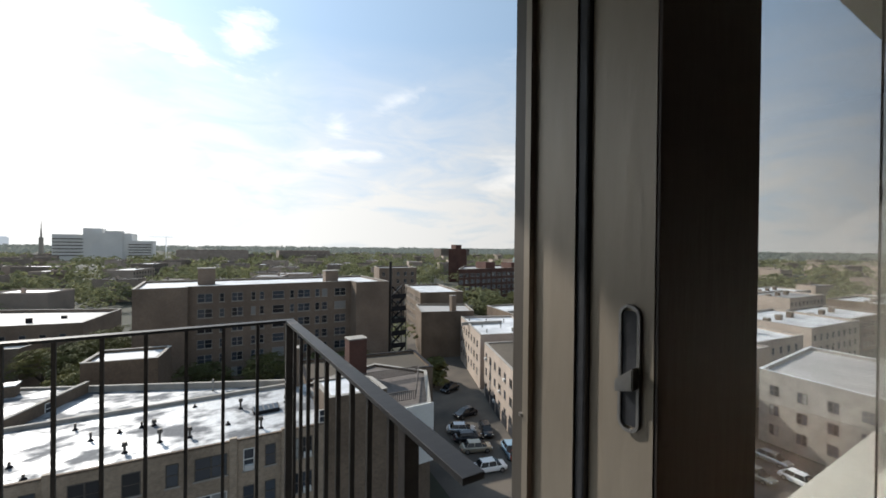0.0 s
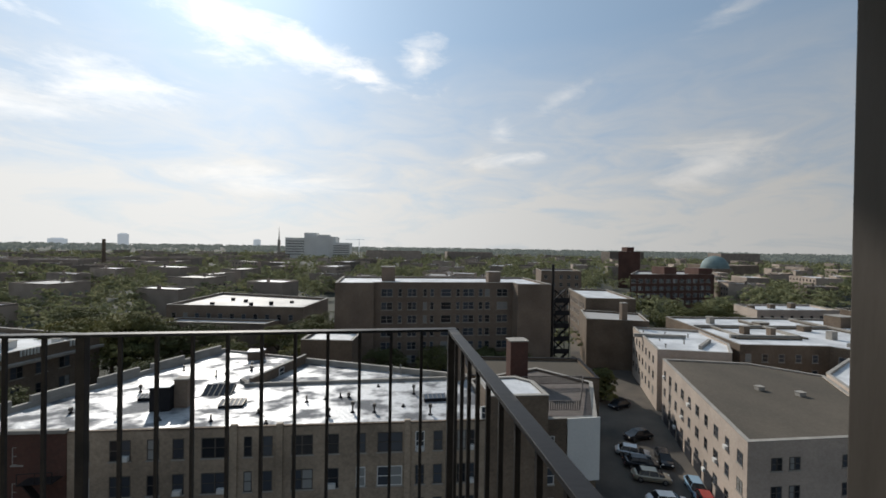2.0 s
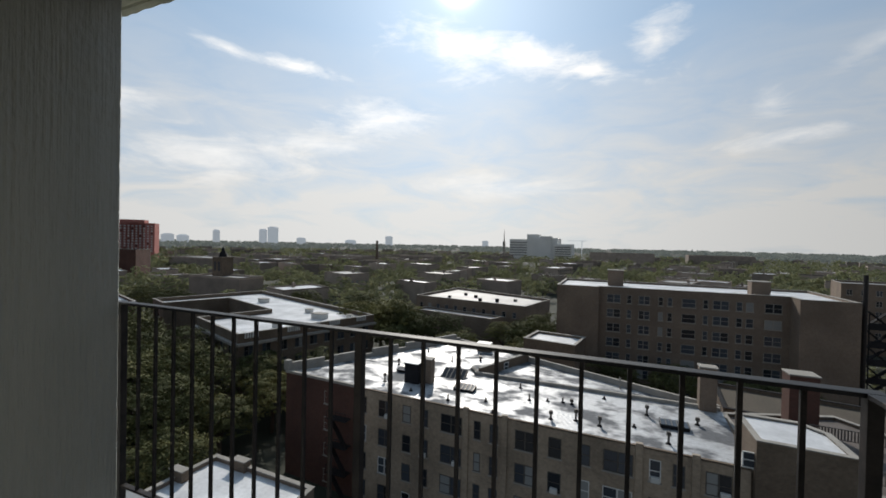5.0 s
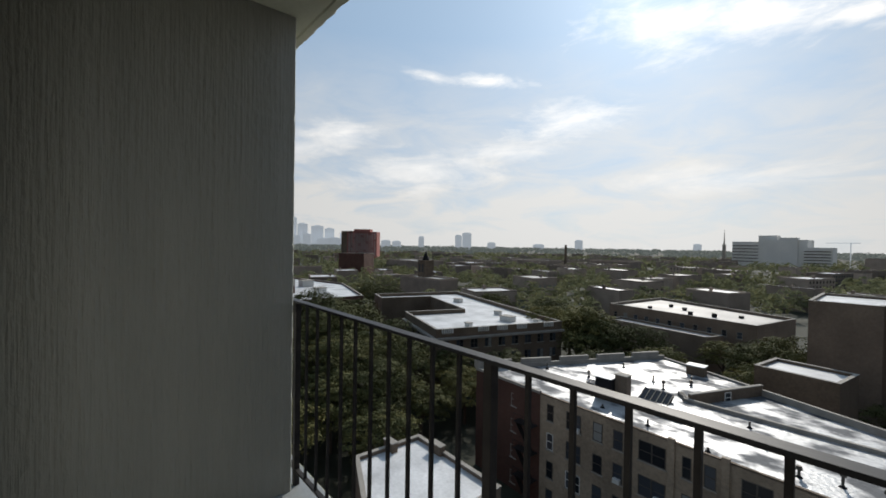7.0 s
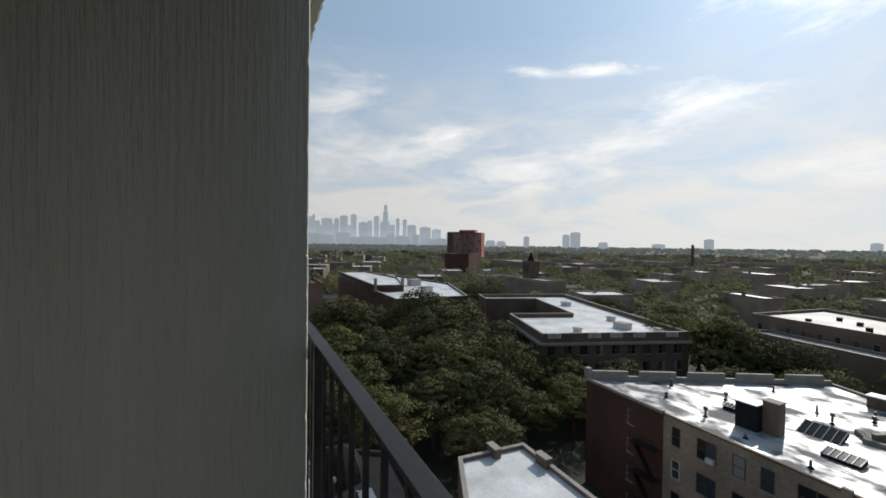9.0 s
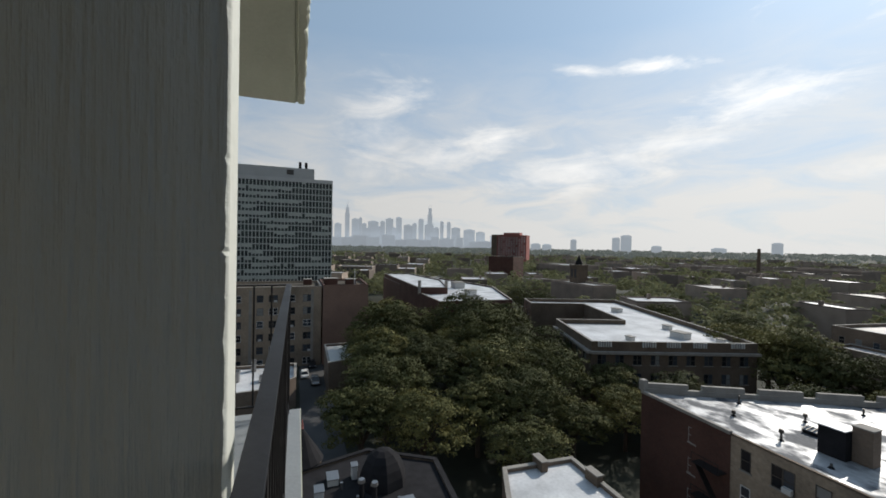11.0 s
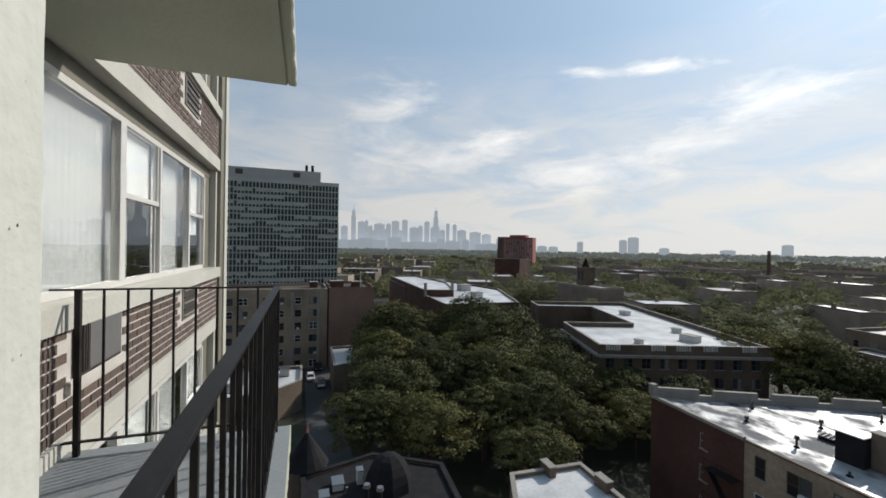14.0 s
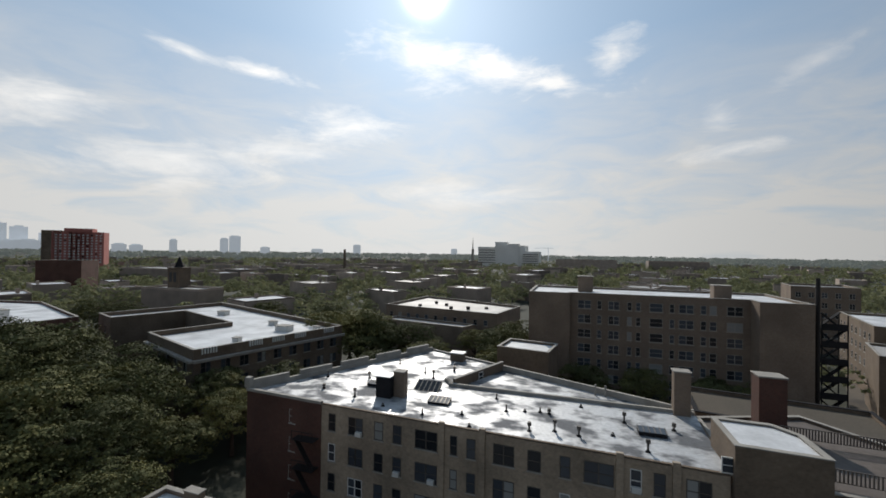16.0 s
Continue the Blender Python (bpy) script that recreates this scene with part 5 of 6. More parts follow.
CAR_PAINT = {"silver": mat("silver car paint", (0.5, 0.5, 0.5), 0.25, 0.6, var=0.03, bump=0), "black": mat("black car paint", (0.015, 0.015, 0.018), 0.15, var=0.1, bump=0),
             "gold": mat("champagne car paint", (0.42, 0.38, 0.3), 0.25, 0.5, var=0.03, bump=0), "blue": mat("pale blue car paint", (0.25, 0.38, 0.5), 0.25, 0.3, var=0.03, bump=0),
             "red": mat("red car paint", (0.25, 0.03, 0.025), 0.25, var=0.05, bump=0), "white": mat("white car paint", (0.75, 0.75, 0.74), 0.25, var=0.03, bump=0)}
for x, y, turn, label, key in ((38.6, 55.6, 8, "black", "black"), (34.6, 51.0, 150, "silver", "silver"), (34.0, 48.2, 160, "black", "black"), (33.3, 45.2, 158, "champagne", "gold"), (31.9, 40.3, 165, "white", "white"),
                               (37.9, 49.0, 66, "black", "black"), (37.0, 42.2, 66, "pale blue", "blue"), (36.0, 39.4, 66, "red", "red"), (42.7, 67.1, 20, "dark", "black"), (66.5, 22.5, 80, "silver", "silver"), (63.2, 18.4, 80, "white", "white"), (66.0, 27.0, 80, "black", "black"), (60.0, 22.0, 80, "champagne", "gold"),
                               (-94.0, 3.2, 2, "white", "white"), (-101, 5.0, 182, "black", "black"), (-89, 5.2, 182, "silver", "silver")):
    car(x, y, turn, label, key)

# ---- the courtyard building, the white-roofed block and others on the left ----
U, V = Vector((0.338, 0.941)), Vector((-0.941, 0.338))


def rot(p, u, v):
    q = Vector(p) + U * u + V * v
    return (q.x, q.y)


B0 = (-57.7, 48.8)
court = building("courtyard_building", "grey stone courtyard building with white roof and balustrades", [rot(B0, 0, 0), rot(B0, 28.5, 0), rot(B0, 28.5, 56), rot(B0, 0, 56), rot(B0, 0, 46), rot(B0, 15, 46), rot(B0, 15, 21), rot(B0, 0, 21)], -15.4, SOOTBRICK, WHITEROOF, 0.9, "building")
for r in range(3):
    for k in range(9):
        window_in(court, rot(B0, 0, 0), tuple(U), 1.8 + 3.05 * k, -18.4 - 3.1 * r, 1.5, 1.7, 2, frame=DARKMETAL)
    for k in (0, 1, 9, 10, 11, 12, 13):
        window_in(court, rot(B0, 0, 56), tuple(-V), 2.2 + 3.9 * k, -18.4 - 3.1 * r, 1.4, 1.7, 2, frame=DARKMETAL)
on(court, "cornice", bar((*rot(B0, -0.2, -0.35), -16.3), (*rot(B0, 28.7, -0.35), -16.3), 0.7, 0.45, bevel=0.05), STONE)
on(court, "cornice", bar((*rot(B0, -0.35, -0.2), -16.3), (*rot(B0, -0.35, 21.2), -16.3), 0.7, 0.45, bevel=0.05), STONE)
for u, v, w in ((20, 8, 3.0), (12, 30, 0), (22, 16, 1.6), (9, 5, 1.4), (21, 38, 2.4), (25, 4, 1.3)):
    if w:
        p = rot(B0, u, v)
        h2 = thing('roof_hut', 'small pale hut on the courtyard roof', 'roof hut', (p[0], p[1], -15.4), group='huts on white roofs')
        part('body', box(-w / 2, w / 2, -w / 3, w / 3, 0, 0.5 + w * 0.2, 0.02), PALEWALL, h2)
        part('lid', box(-w / 2 - 0.1, w / 2 + 0.1, -w / 3 - 0.1, w / 3 + 0.1, 0.503 + w * 0.2, 0.6 + w * 0.2), STONE, h2)
for u in (1.2, 8.8, 13.0, 17.5, 24.0):
    for k in range(6):
        p = rot(B0, u + 0.42 * k, -0.12)
        on(court, "balustrade_post", box(p[0] - 0.1, p[0] + 0.1, p[1] - 0.1, p[1] + 0.1, -15.35, -14.45), PALEWALL)
white_block = building("white_roofed_block", "dark brick block with stepped white roofs", [(-105, 38), (-104, 60), (-140, 72), (-196, 62), (-190, 40)], -14.3, REDBRICK, WHITEROOF, 0.5, "building")
for r in range(3):
    for k in range(7):
        window_in(white_block, (-105, 38), (1, 22), 1.8 + 3 * k, -17.3 - 3.1 * r, 1.3, 1.7, 1)
upper = [(-126, 38.2), (-124, 47.5), (-152, 55), (-188, 52), (-189, 40.3)]
on(white_block, "upper_wall", prism(upper, -14.3, -12.2, top=False), REDBRICK)
on(white_block, "upper_roof", prism(inset(upper, 0.3), -12.7, -12.45), WHITEROOF)
on(white_block, "upper_coping", ring_prism(upper, inset(upper, 0.3), -12.2, -12.0), STONE)
for x, y in ((-124.6, 47.2), (-126.2, 38.6)):
    on(white_block, "flue", box(x - 0.4, x + 0.4, y - 0.4, y + 0.4, -14.3, -9.9, 0.02), STONE)
for x, y, s in ((-116, 52, 3), (-141, 58, 4), (-165, 57, 3)):
    t = thing("roof_hut", "pale stair hut on the white roof", "roof hut", (x, y, -14.3), group="huts on white roofs")
    part("body", box(-s / 2, s / 2, -s / 2, s / 2, 0, 2.2, 0.02), PALEWALL, t)
    part("lid", box(-s / 2 - 0.1, s / 2 + 0.1, -s / 2 - 0.1, s / 2 + 0.1, 2.203, 2.35), STONE, t)

brown = building("brown_apartment_block", "grey-brown brick apartment block with window rows", [(-102.0, -34), (-102.0, 7), (-118, 7), (-118, -34)], -9.3, FRONTBRICK, GREYROOF, 0.5, "apartment building")
for r in range(6):
    for k, x in enumerate((12.4, 15.2, 20.0, 22.8, 27.6, 30.4, 34.4, 37.8)):
        window_in(brown, (-102.0, -34), (0, 1), x, -12.2 - 2.95 * r, 1.9 if k % 2 else 1.4, 1.6, 2 if k % 2 else 1, frame=WHITEFRAME if (k + r) % 3 == 0 else DARKMETAL, air=(3 * k + r) % 5 == 0)
for y in (-16.0, -8.4, -0.9, 4.9):
    on(brown, "downpipe_band", box(-101.98, -101.86, y - 0.3, y + 0.3, GROUND, -9.4), STONE)
bare = building("bare_walled_block", "brown rendered block with a bare windowless wall", [(-101.4, 7.3), (-101.4, 18.0), (-119, 18.6), (-119, 7.3)], -9.0, BAREWALL, GREYROOF, 0.5, "apartment building", coping=REDBRICK)
for x, y, w, h in ((-107, 9.4, 3.2, 1.7), (-109, 14.6, 2.6, 1.3), (-112, 4, 2.0, 1.4)):
    t = thing("roof_hut", "low red-brown hut on the flat roof", "roof hut", (x, y, -9.0 if y > 7 else -9.3), group="huts on the brown block")
    part("body", box(-w / 2, w / 2, -w / 2, w / 2, 0, h, 0.03), REDBRICK, t)
    part("lid", box(-w / 2 - 0.1, w / 2 + 0.1, -w / 2 - 0.1, w / 2 + 0.1, h + 0.003, h + 0.12), STONE, t)
pole = thing("roof_mast", "thin pale mast on the flat roof", "mast", (-104, 15.0, -9.0))
part("pole", cyl(0, 0, 0, 4.2, 0.12, 0.07, 8), PALEWALL, pole)
part("crossbar", box(-0.05, 0.05, -0.7, 0.7, 3.4, 3.5), PALEWALL, pole)
small = building("small_shed", "low garage with pale gravel roof under the trees", [(-93.4, 12.7), (-93.1, 7.2), (-78.7, 7.0), (-80.5, 11.6)], -21, TANBRICK, PALEWALL, 0.4, "shed")
shops = building("street_shops", "low shop row with white roof along the street", [(-88, -24), (-70, -24), (-72.5, -3.5), (-77.5, 1.5), (-86.5, 1.5)], -22.8, TANBRICK, WHITEROOF, 0.5, "shops")
for x, y, w, h in ((-83, -1.6, 2.4, 1.4), (-78.5, -4.0, 1.6, 1.0), (-80, -8.5, 2.0, 1.8), (-85, -6.0, 1.2, 2.2), (-76, -10, 1.5, 1.2)):
    t = thing("roof_unit", "grey sheet-metal air unit on the shop roof", "roof unit", (x, y, -22.8), group="shop roof units")
    part("casing", box(-w / 2, w / 2, -w / 3, w / 3, 0.1, h, 0.04), STEEL, t)
    part("skid", box(-w / 2, w / 2, -w / 3, w / 3, 0, 0.098), SLATE, t)
# White house: the shade on its walls is painted as grey stone.
corner_white = building("white_corner_house", "corner house, wall shade put into grey stone, pale coping and flat roof", [(73.0, 26.5), (71.0, 12.0), (96, 9.5), (98, 28)], -17.2, STONE, LOWROOF, 0.5, "house", coping=WHITEROOF)
for r in range(3):
    for k in range(4):
        window_in(corner_white, (73.0, 26.5), (-2.0, -14.5), 2.0 + 3.4 * k, -20.2 - 2.9 * r, 1.2, 1.5, 2, frame=DARKMETAL)

# the near houses at the foot of the building
near_white = building("corner_house", "small brick house with flat white roof and parapet", [(-23, 17.5), (-23.6, 27.6), (-35.8, 27.9), (-36.2, 20.2), (-30, 17.4)], -20.2, TANBRICK, WHITEROOF, 0.35, "house")
for x, y in ((-35.6, 24), (-32, 27.4)):
    c = thing("chimney", "short brick chimney on the white roof", "chimney", (x, y, -20.2), group="house chimneys")
    part("shaft", box(-0.8, 0.8, -0.35, 0.35, 0, 0.95, 0.03), SOOTBRICK, c)
    part("cap", box(-0.86, 0.86, -0.4, 0.4, 0.953, 1.05), STONE, c)
for r in range(2):
    for k in range(4):
        window_in(near_white, (-30, 17.4), (7, 0.1), 1.0 + 1.7 * k, -23.3 - 2.9 * r, 1.0, 1.6)
old_house = building("turreted_house", "old dark house with slate turrets and flat roof", [(-27, 2), (-29.4, 13.3), (-37.3, 13.8), (-41, 8), (-39, 1.5)], -18.6, SOOTBRICK, SLATE, 0.2, "house", coping=SLATE)
on(old_house, "turret_wall", cyl(-40.6, 2.0, GROUND, -18.2, 1.7, n=16), SOOTBRICK)
on(old_house, "turret_spire", cyl(-40.6, 2.0, -18.2, -15.4, 1.9, 0.1, 16), SLATE, "tall conical slate spire")
on(old_house, "finial", cyl(-40.6, 2.0, -15.5, -14.6, 0.13, 0.04, 8), FARBRICK, "red spire tip")
dome = bmesh.new()
bmesh.ops.create_uvsphere(dome, u_segments=8, v_segments=12, radius=2.0, matrix=Matrix.Translation((-35.6, 8.4, -18.5)) @ Matrix.Diagonal((1, 1, 1.35, 1)))
on(old_house, "dome", dome, SLATE, "ribbed slate dome")
for x, y in ((-33.5, 6.3), (-32.8, 7.2)):
    c = thing("chimney_pot", "tall dark chimney pot on the old roof", "chimney", (x, y, -18.6), group="chimney pots")
    part("pipe", cyl(0, 0, 0, 1.5, 0.22, 0.18, 10), SLATE, c)
    part("cowl", cyl(0, 0, 1.503, 1.75, 0.3, 0.25, 10), STEEL, c)
for k in range(6):
    on(old_house, "roof_vent", cyl(-30 - k * 1.1, 5 + (k * 37 % 5), -18.6, -18.0, 0.12, n=8), STEEL)

for x, y, w, h in ((-36.8, 4.4, 1.3, 0.5), (-34.6, 3.2, 1.0, 0.9), (-31.6, 9.6, 1.6, 0.35), (-31.0, 5.2, 0.9, 0.7), (-36.9, 6.2, 0.7, 1.1)):
    v = thing("roof_vent_box", "pale sheet-metal vent box on the dark roof", "roof vent", (x, y, -18.6), group="old house vents")
    part("box", box(-w / 2, w / 2, -w / 3, w / 3, 0, h, 0.03), PALEWALL, v)
    part("lid", box(-w / 2 - 0.06, w / 2 + 0.06, -w / 3 - 0.06, w / 3 + 0.06, h + 0.003, h + 0.08, 0.01), STEEL, v)

# ---- the office tower ----
tower = thing("office_tower", "grey glass-and-concrete slab tower with ribbon windows", "tower", (-200, -8, GROUND))
TX, TY0, TY1, TZ = -194.0, -62.0, 16.2, 30.5
on(tower, "body", box(-212, TX - 0.3, TY0, TY1, GROUND, TZ), PALEWALL)
floors = 20
fh = (TZ - 1.6 - GROUND) / floors
rnd = random.Random(77)
for f in range(floors):
    z = GROUND + f * fh
    bm = bmesh.new()
    add_box(bm, TX - 0.3, TX - 0.08, TY0, TY1, z, z + fh * 0.17)
    on(tower, "spandrel", bm, GREENGLASS)
    panes, blinds = bmesh.new(), bmesh.new()
    n = 54
    drawn = True
    for k in range(n):
        y0 = TY0 + (TY1 - TY0) * k / n
        y1 = y0 + (TY1 - TY0) / n
        add_box(panes, TX - 0.28, TX - 0.2, y0 + 0.1, y1 - 0.1, z + fh * 0.17, z + fh)
        if rnd.random() < 0.24:
            drawn = rnd.random() < 0.4
        if drawn:
            add_box(blinds, TX - 0.19, TX - 0.15, y0 + 0.1, y1 - 0.1, z + fh * rnd.choice((0.55, 0.55, 0.55, 0.6, 0.72)), z + fh)
    tagged(on(tower, "ribbon_glass", panes, DARKPANE), kind="stuff")
    tagged(on(tower, "blind", blinds, GREENGLASS), kind="stuff")
fins = bmesh.new()
for k in range(55):
    y = TY0 + (TY1 - TY0) * k / 54
    add_box(fins, TX - 0.3, TX + 0.15, y - 0.19, y + 0.19, GROUND, TZ - 1.6)
tagged(on(tower, "fin", fins, GREENGLASS), kind="stuff")
on(tower, "cornice", box(-212.5, TX + 0.2, TY0 - 0.2, TY1 + 0.2, TZ - 1.6, TZ), PALEWALL)
on(tower, "plant_room", box(-208, -196, -32, 8.4, TZ, TZ + 5.0, 0.1), PALEWALL)
for y in (2.2, 4.8):
    on(tower, "exhaust", cyl(-198, y, TZ + 5, TZ + 8.0, 0.6, n=10), SLATE)
for y0 in (-27, -3.5):
    on(tower, "plant_louvre", box(-195.98, -195.9, y0, y0 + 3, TZ + 1.8, TZ + 4), DARKMETAL)

# ---- farther landmarks ----
hosp = thing("hospital", "large white stepped hospital building above the trees", "hospital", (-150, 890, GROUND))
for x0, x1, y0, y1, z in ((-205, -150, 880, 940, 15.5), (-152, -100, 860, 930, 18.5), (-165, -140, 870, 900, 26), (-104, -70, 850, 910, 6), (-135, -112, 858, 880, 22)):
    on(hosp, "block", box(x0, x1, y0, y1, GROUND, z), WHITEBLOCK)
for k in range(6):
    on(hosp, "window_band", box(-204, -152, 879.2, 879.8, -20 + 5.5 * k, -18.6 + 5.5 * k), GREYROOF)
    on(hosp, "window_band", box(-103, -72, 849.2, 849.8, -24 + 4.6 * k, -22.6 + 4.6 * k), GREYROOF)
red = thing("red_tower", "red brick apartment tower rising over the trees", "tower", (-560, 322, GROUND))
R0, R1 = Vector((-581, 301, 0)), Vector((-541, 341, 0))
d = (R1 - R0).normalized()
o = Vector((-d.y, d.x, 0))


def tower_block(t0, t1, deep, z, m):
    p = [R0 + d * t0, R0 + d * t1, R0 + d * t1 + o * deep, R0 + d * t0 + o * deep]
    on(red, "block", prism([(q.x, q.y) for q in p], GROUND, z), m)


tower_block(3, 51, 22, 20, FARBRICK)
tower_block(14, 40, 18, 24, FARBRICK)
tower_block(-6, 12, 20, 21, SOOTBRICK)
for r in range(11):
    for k in range(11):
        p = R0 + d * (6 + 4.1 * k) - o * 0.25
        on(red, "window", bar((p.x, p.y, -16 + 3.2 * r), (p.x + d.x * 1.9, p.y + d.y * 1.9, -16 + 3.2 * r), 0.3, 1.5, bevel=0), DARKPANE if (k * 5 + r * 7) % 11 == 0 else PALEWALL)
big_red = building("red_school", "dark red brick school with white window bands", [(119, 180), (168, 183), (190, 215), (147, 215)], -11.5, REDBRICK, LOWROOF, 0.8, "school")
for r in range(4):
    for k in range(12):
        window_in(big_red, (119, 180), (49, 3), 2.0 + 3.95 * k, -15 - 3.6 * r, 2.4, 2.0, 2)
for x, w, z in ((145, 7, -7.5), (165, 8, -8)):
    on(big_red, "stair_head", box(x, x + w, 190, 200, -11.5, z), REDBRICK)
rt = building("red_brick_tower", "narrow red brick tower with pale side", [(174, 278), (193, 280), (206, 298), (188, 298)], -1.0, REDBRICK, LOWROOF, 0.8, "tower")
on(rt, "stair_head", box(184, 190, 283, 290, -1.0, 3.2), REDBRICK)
church = thing("domed_church", "domed church with green copper roof", "church", (292, 318, GROUND))
on(church, "drum", cyl(292, 318, GROUND, -14, 13, 13, 24), TANBRICK)
dome = bmesh.new()
bmesh.ops.create_uvsphere(dome, u_segments=28, v_segments=14, radius=11.0, matrix=Matrix.Translation((292, 318, -14)))
on(church, "dome", dome, COPPER, "green copper dome")
on(church, "nave", box(300, 350, 330, 360, GROUND, -12), TANBRICK)
low_long = building("long_low_block", "long low tan block with stepped parapets", [(-60, 121), (-22, 114), (-18, 134), (-56, 150)], -16.6, TANBRICK, LOWROOF, 0.7, "building")
for r in range(3):
    for k in range(11):
        window_in(low_long, (-60, 121), (38, -7), 2.2 + 3.3 * k, -19.6 - 2.9 * r, 1.2, 1.6, 1, frame=STONE)
building("low_step_block", "lower tan wing with pale coping before the long block", [(-56, 112), (-30, 107), (-28, 112.5), (-55, 118)], -19.5, TANBRICK, LOWROOF, 0.5, "building")
for k, (u, v) in enumerate(((-50, 126), (-42, 130), (-33, 124), (-28, 128), (-47, 134), (-38, 122))):
    q = thing("roof_vent_box", "small dark vent box on a flat roof", "roof vent", (u, v, -16.6), group="long block vents")
    part("box", box(-0.5, 0.5, -0.4, 0.4, 0, 0.6 + 0.2 * (k % 3), 0.03), SLATE, q)
    part("lid", box(-0.56, 0.56, -0.46, 0.46, 0.603 + 0.2 * (k % 3), 0.68 + 0.2 * (k % 3)), STONE, q)
building("red_brown_block", "tall plain red-brown brick block among trees", [(-298, 149), (-279, 161), (-292, 178), (-310, 166)], -7.0, REDBRICK, WHITEROOF, 0.5, "building")
for x, y, w, d2, z in ((-230, 420, 44, 26, -14), (-330, 400, 60, 26, -16), (-30, 700, 95, 40, -8), (120, 760, 90, 30, -9), (420, 700, 70, 30, -4), (600, 640, 80, 30, -4), (-330, 215, 50, 30, -14), (-168, 118, 30, 12, -15)):
    e = building("distant_hall", "distant dark brick hall with flat roof", [(x, y), (x + w, y), (x + w, y + d2), (x, y + d2)], z, HOUSEWALL, LOWROOF, 0.8, "building")
    tagged(e, group="distant halls")
belfry = thing("brick_belfry", "dark square brick tower with a pointed roof among trees", "tower", (-160, 128, GROUND))
part("shaft", box(-2.9, 2.9, -2.9, 2.9, 0, 20.5, 0.05), SOOTBRICK, belfry)
part("cornice", box(-3.1, 3.1, -3.1, 3.1, 20.55, 21.0, 0.05), SOOTBRICK, belfry)
part("pointed_roof", cyl(0, 0, 21.05, 25.5, 2.4, 0.2, 4), SLATE, belfry)
for side in (-1.7, 1.7):
    part("louvred_opening", box(side * 0.7 - 0.7, side * 0.7 + 0.7, -3.02, -2.91, 15, 19), RUBBER, belfry)
for x, y, z in ((-254, 408, 3.5),):
    s = thing("brick_stack", "tall dark brick smokestack over the roofs", "smokestack", (x, y, GROUND), group="smokestacks")
    part("shaft", cyl(0, 0, 0, z - GROUND, 1.8, 1.3, 14), SOOTBRICK, s)
spire = thing("church_spire", "thin dark church spire on the horizon", "church", (-235, 951, GROUND))
part("tower", box(-2.6, 2.6, -2.6, 2.6, 0, 38), STONE, spire)
part("spire", cyl(0, 0, 38, 68, 1.6, 0.15, 8), STONE, spire)
crane = thing("tower_crane", "thin construction crane on the horizon", "crane", (-60, 1000, GROUND))
part("mast", box(-0.7, 0.7, -0.7, 0.7, 0, 44), HAZEGREY, crane)
part("jib", box(-32, 12, -0.5, 0.5, 42.4, 43.4), HAZEGREY, crane)
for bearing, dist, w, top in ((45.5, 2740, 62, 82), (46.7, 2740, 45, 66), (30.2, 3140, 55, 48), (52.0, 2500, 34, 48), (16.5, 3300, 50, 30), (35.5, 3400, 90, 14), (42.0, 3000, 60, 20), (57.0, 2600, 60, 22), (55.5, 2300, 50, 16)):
    t = thing("distant_tower", "tower far off on the horizon, paled by painted haze", "tower", (-math.sin(radians(bearing)) * dist, math.cos(radians(bearing)) * dist, GROUND), group="towers on the horizon")
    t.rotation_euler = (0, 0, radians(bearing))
    part("shaft", box(-w / 2, w / 2, -15, 15, 0, top - GROUND, 0.5), HAZEGREY, t)
    part("plant_room", box(-w / 3, w / 3, -10, 10, top - GROUND + 0.05, top - GROUND + 5), HAZEGREY, t)

SKYLINE = ((82.37, 73, 265), (81.66, 33, 278), (81.13, 45, 220), (79.9, 109, 245), (78.6, 50, 246), (77.65, 78, 277), (76.32, 60, 293), (75.01, 94, 213), (73.18, 54, 279), (71.99, 100, 219),
           (70.2, 36, 258), (69.22, 41, 251), (68.21, 96, 192), (66.3, 120, 173), (64.7, 96, 149), (84.7, 70, 213), (79.2, 60, 190), (77.0, 50, 180), (74.1, 46, 230), (71.0, 60, 190), (85.8, 60, 240), (62.8, 80, 110), (80.6, 80, 170))
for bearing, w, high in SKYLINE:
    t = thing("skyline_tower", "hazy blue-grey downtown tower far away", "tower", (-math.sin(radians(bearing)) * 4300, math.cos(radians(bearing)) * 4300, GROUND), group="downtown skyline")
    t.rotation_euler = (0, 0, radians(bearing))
    part("shaft", box(-w / 2, w / 2, -20, 20, 0, high - GROUND, 1.0), HAZEGREY, t)
    part("crown", box(-w / 4, w / 4, -12, 12, high - GROUND + 0.05, high - GROUND + 9), HAZEGREY, t)
rnd = random.Random(90)
for k in range(15):
    bearing = 60.5 + k * 1.75 + rnd.uniform(-0.3, 0.3)
    w, high = rnd.uniform(70, 170), rnd.uniform(45, 95) * (0.6 if bearing < 65 else 1.0) + (12 if bearing > 67 else 0)
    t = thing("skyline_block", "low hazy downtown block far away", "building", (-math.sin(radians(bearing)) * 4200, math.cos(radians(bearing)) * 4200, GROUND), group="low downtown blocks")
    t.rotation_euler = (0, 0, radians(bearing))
    part("body", box(-w / 2, w / 2, -20, 20, 0, high - GROUND, 1.0), HAZEGREY, t)
    part("plant_room", box(-w / 4, w / 5, -12, 12, high - GROUND + 0.05, high - GROUND + 8), HAZEGREY, t)
